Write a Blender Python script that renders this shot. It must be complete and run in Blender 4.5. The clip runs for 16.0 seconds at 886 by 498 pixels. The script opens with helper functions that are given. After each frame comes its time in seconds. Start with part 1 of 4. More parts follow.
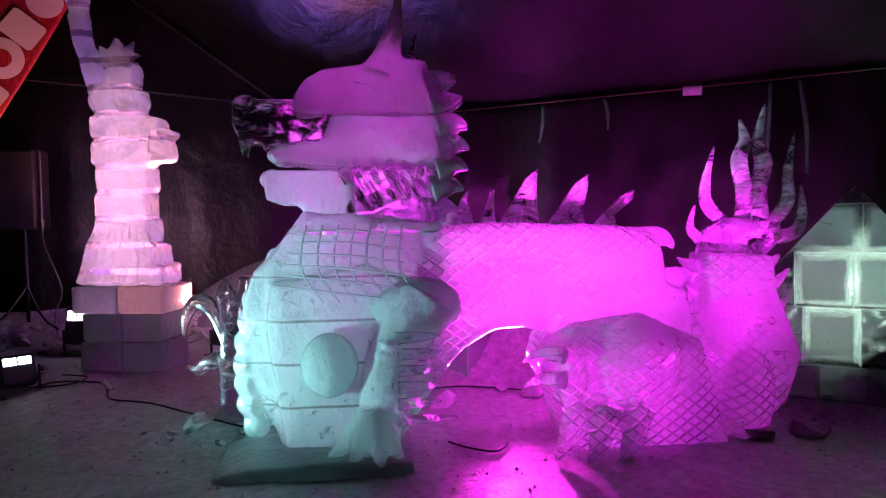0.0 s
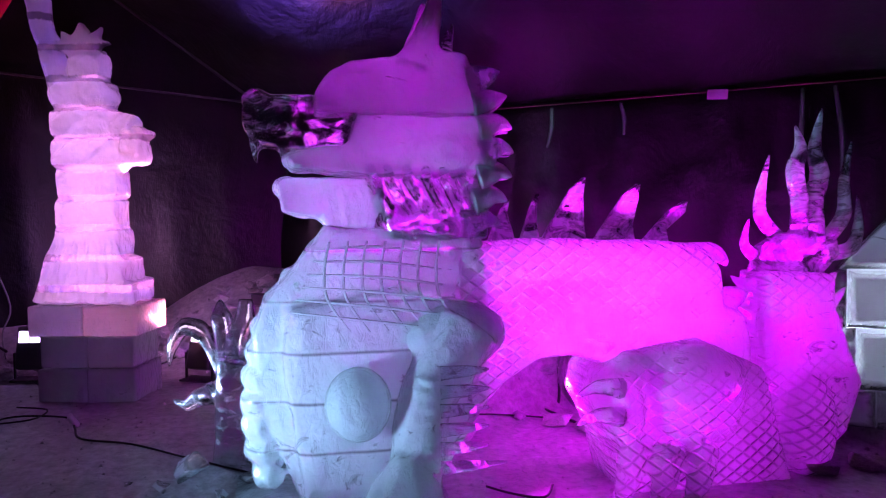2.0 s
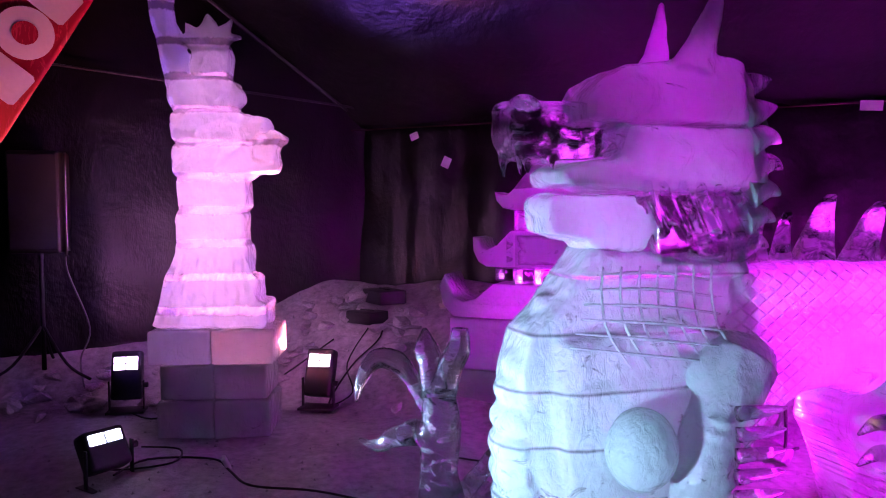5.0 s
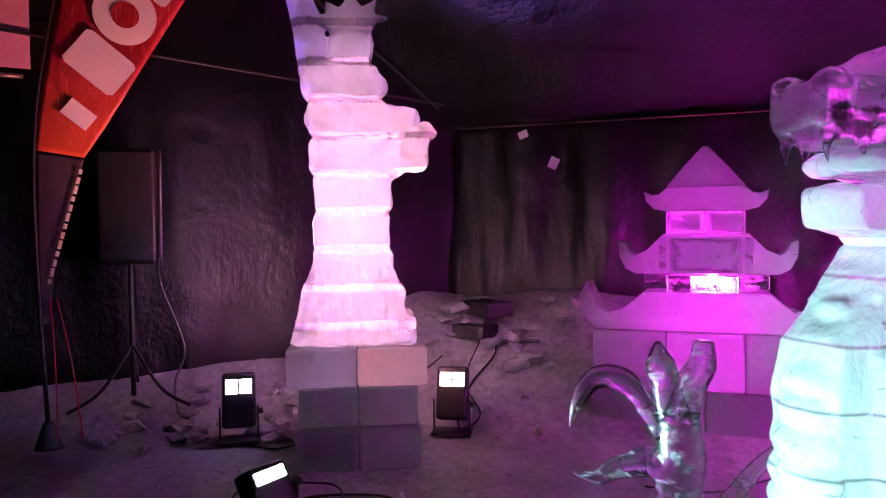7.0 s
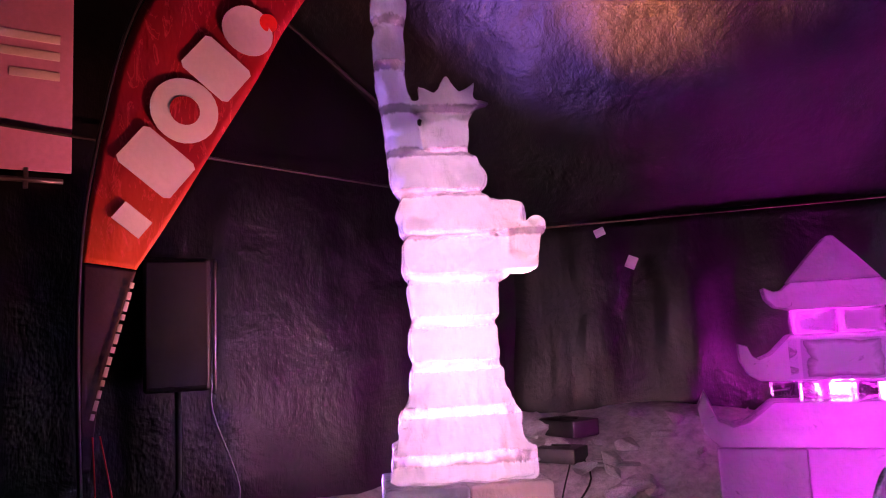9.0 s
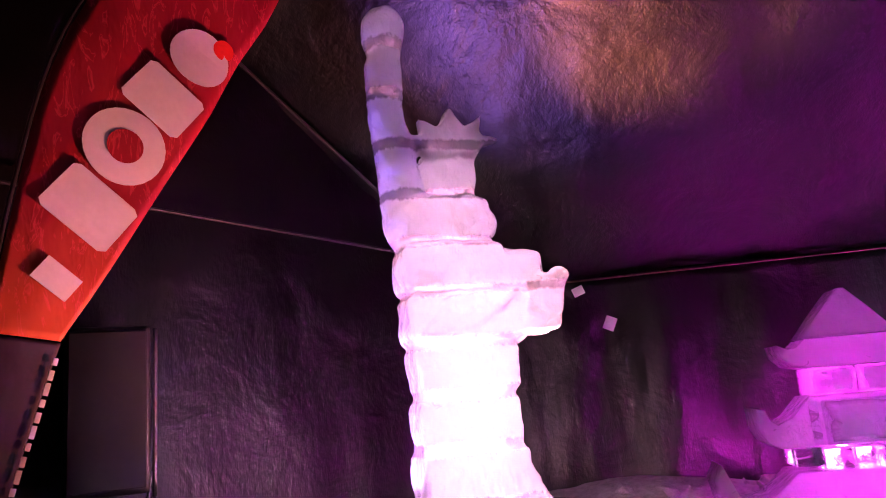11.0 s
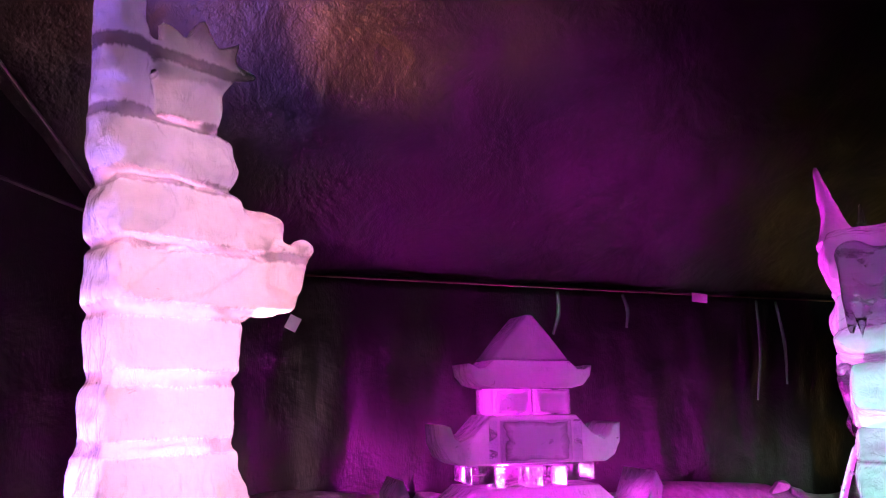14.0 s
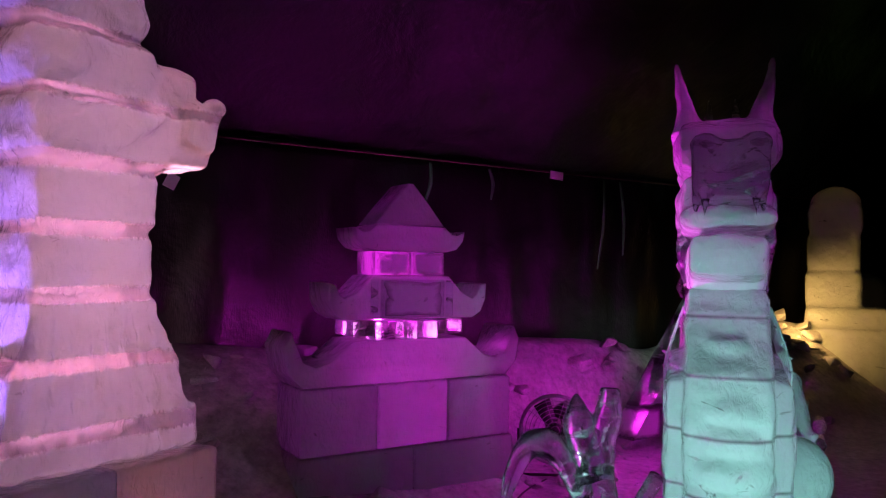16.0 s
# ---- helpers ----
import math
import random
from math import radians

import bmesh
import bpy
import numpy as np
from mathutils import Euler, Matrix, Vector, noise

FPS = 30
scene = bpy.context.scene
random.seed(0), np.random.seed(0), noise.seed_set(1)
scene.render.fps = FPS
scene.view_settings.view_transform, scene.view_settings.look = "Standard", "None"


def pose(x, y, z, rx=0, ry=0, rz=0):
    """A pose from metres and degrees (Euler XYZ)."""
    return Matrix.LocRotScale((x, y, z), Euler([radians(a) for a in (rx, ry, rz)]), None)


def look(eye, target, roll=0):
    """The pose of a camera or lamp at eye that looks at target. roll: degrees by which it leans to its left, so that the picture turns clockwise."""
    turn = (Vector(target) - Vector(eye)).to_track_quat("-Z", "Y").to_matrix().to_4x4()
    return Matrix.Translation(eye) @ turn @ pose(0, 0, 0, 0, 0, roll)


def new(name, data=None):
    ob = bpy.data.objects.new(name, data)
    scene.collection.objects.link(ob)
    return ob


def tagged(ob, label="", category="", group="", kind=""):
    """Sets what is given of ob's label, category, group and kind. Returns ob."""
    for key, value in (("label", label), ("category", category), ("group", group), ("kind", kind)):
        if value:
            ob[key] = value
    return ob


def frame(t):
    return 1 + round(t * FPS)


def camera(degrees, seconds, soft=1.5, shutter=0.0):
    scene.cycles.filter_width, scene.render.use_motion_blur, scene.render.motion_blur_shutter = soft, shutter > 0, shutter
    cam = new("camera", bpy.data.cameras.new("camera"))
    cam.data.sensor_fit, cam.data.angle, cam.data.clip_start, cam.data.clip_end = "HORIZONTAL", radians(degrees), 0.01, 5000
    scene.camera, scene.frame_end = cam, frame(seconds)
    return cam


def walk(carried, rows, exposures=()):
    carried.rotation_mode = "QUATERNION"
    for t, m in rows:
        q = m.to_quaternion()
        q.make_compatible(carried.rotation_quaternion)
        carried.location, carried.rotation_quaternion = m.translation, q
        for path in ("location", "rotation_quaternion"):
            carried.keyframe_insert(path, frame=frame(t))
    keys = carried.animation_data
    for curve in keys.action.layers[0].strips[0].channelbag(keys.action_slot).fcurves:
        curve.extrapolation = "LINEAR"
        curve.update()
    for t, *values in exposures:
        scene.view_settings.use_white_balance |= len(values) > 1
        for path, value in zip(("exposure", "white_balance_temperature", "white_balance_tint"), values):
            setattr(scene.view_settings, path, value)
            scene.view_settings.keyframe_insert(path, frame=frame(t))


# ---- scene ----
cam = camera(62.0, 16.0, soft=1.0)
# t, eye, target, roll
PATH = [
    (0, (1.492, 2.639, 1.589), (-0.468, 3.027, 1.487), -0.8),
    (0.5, (1.31, 2.552, 1.593), (-0.64, 2.987, 1.491), -0.9),
    (1, (1.055, 2.454, 1.601), (-0.885, 2.932, 1.503), -0.9),
    (1.5, (0.892, 2.386, 1.631), (-1.042, 2.891, 1.53), -0.6),
    (2, (0.768, 2.195, 1.667), (-1.153, 2.739, 1.568), -0.5),
    (2.5, (0.685, 1.937, 1.697), (-1.224, 2.523, 1.594), -0.2),
    (3, (0.534, 1.761, 1.711), (-1.368, 2.369, 1.603), 0.2),
    (3.5, (0.396, 1.626, 1.767), (-1.509, 2.223, 1.651), 0.4),
    (4, (0.225, 1.37, 1.799), (-1.677, 1.977, 1.675), 0.7),
    (4.2, (0.167, 1.27, 1.81), (-1.735, 1.876, 1.694), 0.4),
    (6.3, (-0.969, -0.199, 1.708), (-2.773, 0.66, 1.621), -0.6),
    (6.5, (-1.064, -0.257, 1.707), (-2.88, 0.578, 1.627), -0.7),
    (7, (-1.244, -0.388, 1.707), (-3.078, 0.407, 1.646), -0.7),
    (7.5, (-1.524, -0.459, 1.712), (-3.356, 0.342, 1.72), -0.9),
    (8, (-1.821, -0.534, 1.719), (-3.649, 0.275, 1.789), -1.5),
    (8.5, (-2.035, -0.699, 1.725), (-3.849, 0.13, 1.868), -2.1),
    (9, (-2.183, -0.845, 1.72), (-3.977, 0.005, 1.959), -2.7),
    (11.5, (-3.265, -1.076, 1.799), (-4.819, 0.111, 2.221), -4.4),
    (12, (-3.42, -1.054, 1.818), (-4.892, 0.236, 2.227), -3.4),
    (12.5, (-3.569, -0.999, 1.805), (-4.906, 0.43, 2.219), -2.6),
    (13, (-3.712, -1.083, 1.776), (-4.832, 0.522, 2.192), -2.4),
    (13.5, (-3.755, -1.113, 1.741), (-4.71, 0.595, 2.153), -1.3),
    (14, (-3.854, -1.044, 1.72), (-4.72, 0.713, 2.125), -0.4),
    (14.5, (-3.949, -0.964, 1.685), (-4.76, 0.822, 2.075), 0.1),
    (15, (-3.982, -0.98, 1.666), (-4.724, 0.851, 1.981), 1.1),
    (15.2, (-3.995, -1.033, 1.662), (-4.701, 0.818, 1.936), 0.8),
    (15.5, (-4.011, -1.151, 1.674), (-4.639, 0.74, 1.86), 1.1),
    (16, (-4.006, -1.382, 1.679), (-4.497, 0.556, 1.734), 0.9),
]
walk(cam, [(t, look(eye, target, roll)) for t, eye, target, roll in PATH],
     exposures=((0, -0.7, 6200, 14), (2.0, -0.85, 5500, 70), (4.2, -0.8, 5500, 84), (6.5, -0.2, 6500, 16), (8.0, -0.15, 6500, 12), (9.2, 0.0, 6500, 10), (12.0, 0.3, 6500, 6), (13.2, 0.2, 6500, 6), (14.5, -0.6, 6500, 10), (15.5, -1.35, 6500, 12), (16, -1.85, 6500, 12)))

# ---------------------------------------------------------------- lights
world = bpy.data.worlds.new("night")
scene.world = world
world.use_nodes = True
world.node_tree.nodes["Background"].inputs[0].default_value = (0.10, 0.06, 0.14, 1)
world.node_tree.nodes["Background"].inputs[1].default_value = 0.0015


def spot(name, at, target, colour, watts, angle=60, blend=0.6, size=0.08):
    d = bpy.data.lights.new(name, "SPOT")
    d.color, d.energy, d.spot_size, d.spot_blend, d.shadow_soft_size = colour, watts, radians(angle), blend, size
    ob = new(name, d)
    ob.matrix_world = look(at, target)
    return ob


MINT, MAGENTA = (0.42, 1.0, 0.90), (1.0, 0.02, 0.86)
VIOLET, WARM, ORANGE = (0.38, 0.16, 1.0), (1.0, 0.38, 0.36), (1.0, 0.28, 0.05)

spot("flood_dragon", (-5.02, 0.46, 0.36), (-3.38, 2.543, 1.05), MINT, 1600, 50, 0.7)
# Added fill from outside the view, to brighten the dragon's chest in mint.
spot("fill_dragon_front", (-2.596, 0.846, 0.38), (-3.252, 2.712, 0.85), MINT, 800, 50, 0.8)
spot("flood_statue_back", (-6.66, 0.50, 0.72), (-6.12, 1.05, 1.9), VIOLET, 1900, 72, 0.8)
spot("flood_statue_side", (-6.27, 1.66, 0.72), (-6.05, 1.15, 1.50), (1.0, 0.24, 0.18), 760, 110, 0.7)
# Added fill with no lamp of its own, to make the statue white-hot.
spot("fill_statue_rear", (-7.0, 1.40, 0.55), (-6.08, 1.06, 1.60), (1.0, 0.45, 0.64), 9500, 58, 0.8)
spot("flood_pagoda", (-5.91, 4.03, 1.26), (-5.45, 3.56, 1.02), MAGENTA, 3600, 120, 0.7)
spot("flood_pagoda_up", (-6.45, 4.25, 1.20), (-5.84, 3.7, 3.13), MAGENTA, 18, 20, 1.0)
# Extra fill behind the pagoda, added because its upper tiers stayed dim.
spot("fill_pagoda_roof", (-6.30, 3.98, 1.05), (-5.62, 3.70, 1.65), MAGENTA, 620, 50, 0.8)
spot("flood_dragon_up", (-4.20, 4.75, 0.50), (-3.75, 4.35, 4.6), MAGENTA, 170, 28, 1.0)
spot("flood_statue_up", (-6.22, 1.68, 0.78), (-5.55, 2.7, 4.2), (1.0, 0.26, 0.05), 3000, 40, 1.0)
spot("flood_dragon_tail", (-4.32, 5.50, 0.36), (-3.40, 5.22, 0.75), MAGENTA, 5200, 88, 0.6)
spot("flood_dragon_flank", (-4.55, 4.40, 0.3), (-3.31, 4.22, 0.95), (1.0, 0.03, 0.78), 3400, 80, 0.6)
# Added fill that brings magenta onto head and horns; no lamp known there.
spot("fill_dragon_neck", (-4.998, 2.921, 0.3), (-3.40, 3.08, 2.3), MAGENTA, 3200, 36, 0.8)
spot("flood_pyramid", (-3.88, 7.22, 0.95), (-2.9, 6.4, 0.90), (0.72, 1.0, 0.74), 330, 75, 0.6)
spot("flood_pyramid_side", (-4.45, 6.35, 0.60), (-3.45, 6.45, 0.8), ORANGE, 90, 60, 0.6)
spot("flood_head", (-2.25, 7.75, 1.2), (-1.45, 8.6, 1.15), (1.0, 0.55, 0.14), 300, 100, 0.6)
spot("flood_far", (-1.0, 11.2, 0.6), (-0.6, 10.5, 1.0), MAGENTA, 400, 90, 0.6)
spot("flood_far_green", (-0.3, 8.2, 1.2), (-0.6, 7.2, 4.0), (0.45, 1.0, 0.15), 90, 60, 0.8)
# Added unseen fill near the pole's foot, only to light the flag.
spot("fill_banner", (-6.35, -0.75, 0.30), (-7.1, -0.15, 3.5), (1.0, 0.62, 0.70), 42, 30, 0.9)


# ---------------------------------------------------------------- materials
def nodes_of(m):
    m.use_nodes = True
    m.node_tree.nodes.clear()
    return m.node_tree.nodes, m.node_tree.links


def noise_tex(n, l, scale, detail=4.0, rough=0.55, warp=0.0, stretch=(1, 1, 1)):
    co = n.new("ShaderNodeTexCoord")
    mp = n.new("ShaderNodeMapping")
    mp.inputs["Scale"].default_value = stretch
    l.new(co.outputs["Object"], mp.inputs[0])
    t = n.new("ShaderNodeTexNoise")
    t.inputs["Scale"].default_value, t.inputs["Detail"].default_value = scale, detail
    t.inputs["Roughness"].default_value, t.inputs["Distortion"].default_value = rough, warp
    l.new(mp.outputs[0], t.inputs["Vector"])
    return t


def ramp(n, l, src, a, b, ca=(0, 0, 0, 1), cb=(1, 1, 1, 1)):
    r = n.new("ShaderNodeValToRGB")
    r.color_ramp.elements[0].position, r.color_ramp.elements[1].position = a, b
    r.color_ramp.elements[0].color, r.color_ramp.elements[1].color = ca, cb
    l.new(src, r.inputs[0])
    return r


def scale_lattice(n, l, size):
    """Grooves of a carved diamond lattice: 1 on the scales, 0 in the grooves."""
    co = n.new("ShaderNodeTexCoord")
    sep = n.new("ShaderNodeSeparateXYZ")
    l.new(co.outputs["Object"], sep.inputs[0])
    out = []
    for sign in (1, -1):
        a = n.new("ShaderNodeMath")
        a.operation = "MULTIPLY_ADD"
        l.new(sep.outputs["X"], a.inputs[0])
        a.inputs[1].default_value = sign * 0.75
        l.new(sep.outputs["Z"], a.inputs[2])
        b = n.new("ShaderNodeMath")
        b.operation = "PINGPONG"
        l.new(a.outputs[0], b.inputs[0])
        b.inputs[1].default_value = size / 2
        c = n.new("ShaderNodeMapRange")
        c.inputs["From Max"].default_value = 0.013
        l.new(b.outputs[0], c.inputs["Value"])
        out.append(c.outputs[0])
    m = n.new("ShaderNodeMath")
    m.operation = "MINIMUM"
    l.new(out[0], m.inputs[0])
    l.new(out[1], m.inputs[1])
    return m.outputs[0]


def ice(name, colour=(0.90, 0.95, 0.97), clear=0.25, clear_scale=3.0, bump=0.25, grain=18.0, lattice=0.0, gloss=0.09, core=False, seams=None, depth=(0.93, 0.97, 0.98)):
    """Carved ice: cloudy, light-passing body with clear veins and a wet surface."""
    m = bpy.data.materials.new(name)
    n, l = nodes_of(m)
    out = n.new("ShaderNodeOutputMaterial")
    cloud = noise_tex(n, l, clear_scale, 5, 0.6, 0.4)
    tint = ramp(n, l, cloud.outputs["Fac"], 0.3, 0.75, (*[c * 0.86 for c in colour], 1), (*colour, 1))
    dif = n.new("ShaderNodeBsdfDiffuse")
    tra = n.new("ShaderNodeBsdfTranslucent")
    for s in (dif, tra):
        l.new(tint.outputs[0], s.inputs["Color"])
    milk = n.new("ShaderNodeMixShader")
    milk.inputs[0].default_value = 0.75
    l.new(dif.outputs[0], milk.inputs[1])
    l.new(tra.outputs[0], milk.inputs[2])
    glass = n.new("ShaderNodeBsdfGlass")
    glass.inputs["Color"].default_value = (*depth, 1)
    glass.inputs["Roughness"].default_value, glass.inputs["IOR"].default_value = 0.12, 1.31
    vein = noise_tex(n, l, clear_scale * 1.7, 6, 0.65, 1.2, (1, 1, 1.8))
    mask = ramp(n, l, vein.outputs["Fac"], 0.62 - clear * 0.5, 0.74 - clear * 0.4)
    fac = mask.outputs[0]

    def joined(a, b, op="MAXIMUM", value=None):
        q = n.new("ShaderNodeMath")
        q.operation, q.use_clamp = op, True
        l.new(a, q.inputs[0])
        if b is None:
            q.inputs[1].default_value = value
        else:
            l.new(b, q.inputs[1])
        return q.outputs[0]

    if lattice:
        net = n.new("ShaderNodeMath")
        net.operation = "SUBTRACT"
        net.inputs[0].default_value = 1.0
        l.new(scale_lattice(n, l, lattice), net.inputs[1])
        patch = ramp(n, l, noise_tex(n, l, 1.5, 3).outputs["Fac"], 0.42, 0.60)
        fac = joined(fac, joined(joined(net.outputs[0], patch.outputs[0], "MULTIPLY"), None, "MULTIPLY", 0.4))
    if core:
        # cloudy heart, clear rim: distance from the block's middle
        co = n.new("ShaderNodeTexCoord")
        vs = n.new("ShaderNodeVectorMath")
        vs.operation = "SUBTRACT"
        vs.inputs[1].default_value = (0.5, 0.5, 0.5)
        l.new(co.outputs["Generated"], vs.inputs[0])
        ab = n.new("ShaderNodeVectorMath")
        ab.operation = "ABSOLUTE"
        l.new(vs.outputs[0], ab.inputs[0])
        sp = n.new("ShaderNodeSeparateXYZ")
        l.new(ab.outputs[0], sp.inputs[0])
        edge = joined(sp.outputs["X"], sp.outputs["Z"])
        wob = n.new("ShaderNodeMath")
        wob.operation = "MULTIPLY_ADD"
        l.new(vein.outputs["Fac"], wob.inputs[0])
        wob.inputs[1].default_value = 0.22
        l.new(edge, wob.inputs[2])
        rim = ramp(n, l, wob.outputs[0], 0.44, 0.56)
        fac = joined(fac, joined(rim.outputs[0], None, "MULTIPLY", 0.8))
    if seams:
        # clear, cracked fringe along each joint of the stacked layers; a dark depth paints it dim
        z0, step = seams[:2]
        co = n.new("ShaderNodeTexCoord")
        sp = n.new("ShaderNodeSeparateXYZ")
        l.new(co.outputs["Object"], sp.inputs[0])
        sh = n.new("ShaderNodeMath")
        sh.operation = "SUBTRACT"
        l.new(sp.outputs["Z"], sh.inputs[0])
        sh.inputs[1].default_value = z0
        pp = n.new("ShaderNodeMath")
        pp.operation = "PINGPONG"
        l.new(sh.outputs[0], pp.inputs[0])
        pp.inputs[1].default_value = step / 2
        wide = noise_tex(n, l, 3.0, 2)
        crack = noise_tex(n, l, 26, 5, 0.7, 1.5, (1, 1, 0.25))
        lim = n.new("ShaderNodeMath")
        lim.operation = "MULTIPLY"
        l.new(wide.outputs["Fac"], lim.inputs[0])
        l.new(crack.outputs["Fac"], lim.inputs[1])
        dif2 = n.new("ShaderNodeMath")
        dif2.operation = "MULTIPLY_ADD"
        l.new(lim.outputs[0], dif2.inputs[0])
        dif2.inputs[1].default_value = -seams[2]
        l.new(pp.outputs[0], dif2.inputs[2])
        band = ramp(n, l, dif2.outputs[0], 0.0, 0.012, (1, 1, 1, 1), (0, 0, 0, 1))
        fac = joined(fac, joined(band.outputs[0], None, "MULTIPLY", 0.7))
    body = n.new("ShaderNodeMixShader")
    l.new(fac, body.inputs[0])
    l.new(milk.outputs[0], body.inputs[1])
    l.new(glass.outputs[0], body.inputs[2])
    wet = n.new("ShaderNodeBsdfGlossy")
    wet.inputs["Roughness"].default_value = gloss
    fres = n.new("ShaderNodeFresnel")
    fres.inputs["IOR"].default_value = 1.31
    skin = n.new("ShaderNodeMixShader")
    l.new(fres.outputs[0], skin.inputs[0])
    l.new(body.outputs[0], skin.inputs[1])
    l.new(wet.outputs[0], skin.inputs[2])
    fine = noise_tex(n, l, grain, 6, 0.6, 0.6, (1, 1, 0.6))
    coarse = noise_tex(n, l, grain * 0.25, 3, 0.5)
    add = n.new("ShaderNodeMath")
    add.operation = "MULTIPLY_ADD"
    add.inputs[1].default_value = 2.2
    l.new(coarse.outputs["Fac"], add.inputs[0])
    l.new(fine.outputs["Fac"], add.inputs[2])
    height = add.outputs[0]
    chip = n.new("ShaderNodeTexVoronoi")
    chip.inputs["Scale"].default_value = grain * 0.45
    co2 = n.new("ShaderNodeTexCoord")
    l.new(co2.outputs["Object"], chip.inputs["Vector"])
    hc = n.new("ShaderNodeMath")
    hc.operation = "MULTIPLY_ADD"
    l.new(chip.outputs["Distance"], hc.inputs[0])
    hc.inputs[1].default_value = 0.5
    l.new(height, hc.inputs[2])
    height = hc.outputs[0]
    if lattice:
        g = n.new("ShaderNodeMath")
        g.operation = "MULTIPLY_ADD"
        l.new(joined(net.outputs[0], patch.outputs[0], "MULTIPLY"), g.inputs[0])
        g.inputs[1].default_value = -1.5
        l.new(height, g.inputs[2])
        height = g.outputs[0]
    b = n.new("ShaderNodeBump")
    b.inputs["Strength"].default_value, b.inputs["Distance"].default_value = bump, 0.02
    l.new(height, b.inputs["Height"])
    for s in (dif, tra, glass, wet, fres):
        l.new(b.outputs[0], s.inputs["Normal"])
    l.new(skin.outputs[0], out.inputs[0])
    return m


def solid(name, colour, rough=0.5, metal=0.0, grain=30.0, bump=0.15, vary=0.25):
    m = bpy.data.materials.new(name)
    n, l = nodes_of(m)
    out = n.new("ShaderNodeOutputMaterial")
    p = n.new("ShaderNodeBsdfPrincipled")
    t = noise_tex(n, l, grain, 5)
    big = noise_tex(n, l, grain * 0.12, 3)
    mix = n.new("ShaderNodeMath")
    mix.operation = "MULTIPLY"
    l.new(t.outputs["Fac"], mix.inputs[0])
    l.new(big.outputs["Fac"], mix.inputs[1])
    r = ramp(n, l, mix.outputs[0], 0.1, 0.45, (*[c * (1 - vary) for c in colour], 1), (*[min(1, c * (1 + vary)) for c in colour], 1))
    l.new(r.outputs[0], p.inputs["Base Color"])
    p.inputs["Roughness"].default_value, p.inputs["Metallic"].default_value = rough, metal
    b = n.new("ShaderNodeBump")
    b.inputs["Strength"].default_value, b.inputs["Distance"].default_value = bump, 0.01
    l.new(t.outputs["Fac"], b.inputs["Height"])
    l.new(b.outputs[0], p.inputs["Normal"])
    l.new(p.outputs[0], out.inputs[0])
    return m


def glow(name, colour, strength):
    m = bpy.data.materials.new(name)
    n, l = nodes_of(m)
    out = n.new("ShaderNodeOutputMaterial")
    e = n.new("ShaderNodeEmission")
    e.inputs[0].default_value, e.inputs[1].default_value = (*colour, 1), strength
    l.new(e.outputs[0], out.inputs[0])
    return m


def tarpaulin(name, k=1.0):
    """Black coated tent cloth: woven, creased, half glossy; k scales its colour."""
    m = bpy.data.materials.new(name)
    n, l = nodes_of(m)
    out = n.new("ShaderNodeOutputMaterial")
    p = n.new("ShaderNodeBsdfPrincipled")
    stain = noise_tex(n, l, 1.3, 5)
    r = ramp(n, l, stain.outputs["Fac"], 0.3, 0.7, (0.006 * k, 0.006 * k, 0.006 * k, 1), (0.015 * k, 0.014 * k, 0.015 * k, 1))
    l.new(r.outputs[0], p.inputs["Base Color"])
    rr = ramp(n, l, stain.outputs["Fac"], 0.3, 0.7, (0.34, 0.34, 0.34, 1), (0.5, 0.5, 0.5, 1))
    l.new(rr.outputs[0], p.inputs["Roughness"])
    p.inputs["Specular IOR Level"].default_value = 0.26
    crease = noise_tex(n, l, 2.0, 5, 0.55, 0.3)
    weave = noise_tex(n, l, 90, 2, 0.5, 0, (1, 1, 0.2))
    add = n.new("ShaderNodeMath")
    add.operation = "MULTIPLY_ADD"
    add.inputs[1].default_value = 0.05
    l.new(weave.outputs["Fac"], add.inputs[0])
    l.new(crease.outputs["Fac"], add.inputs[2])
    b = n.new("ShaderNodeBump")
    b.inputs["Strength"].default_value, b.inputs["Distance"].default_value = 0.7, 0.07
    l.new(add.outputs[0], b.inputs["Height"])
    l.new(b.outputs[0], p.inputs["Normal"])
    l.new(p.outputs[0], out.inputs[0])
    return m


def packed_snow(name, bump=0.6):
    m = bpy.data.materials.new(name)
    n, l = nodes_of(m)
    out = n.new("ShaderNodeOutputMaterial")
    p = n.new("ShaderNodeBsdfPrincipled")
    a = noise_tex(n, l, 1.1, 6, 0.65)
    dirt = noise_tex(n, l, 14, 6, 0.7)
    mul = n.new("ShaderNodeMath")
    mul.operation = "MULTIPLY"
    l.new(a.outputs["Fac"], mul.inputs[0])
    l.new(dirt.outputs["Fac"], mul.inputs[1])
    r = ramp(n, l, mul.outputs[0], 0.12, 0.42, (0.20, 0.19, 0.20, 1), (0.62, 0.62, 0.65, 1))
    l.new(r.outputs[0], p.inputs["Base Color"])
    rr = ramp(n, l, a.outputs["Fac"], 0.35, 0.65, (0.28, 0.28, 0.28, 1), (0.6, 0.6, 0.6, 1))
    l.new(rr.outputs[0], p.inputs["Roughness"])
    b = n.new("ShaderNodeBump")
    b.inputs["Strength"].default_value, b.inputs["Distance"].default_value = bump, 0.03
    l.new(dirt.outputs["Fac"], b.inputs["Height"])
    l.new(b.outputs[0], p.inputs["Normal"])
    l.new(p.outputs[0], out.inputs[0])
    return m


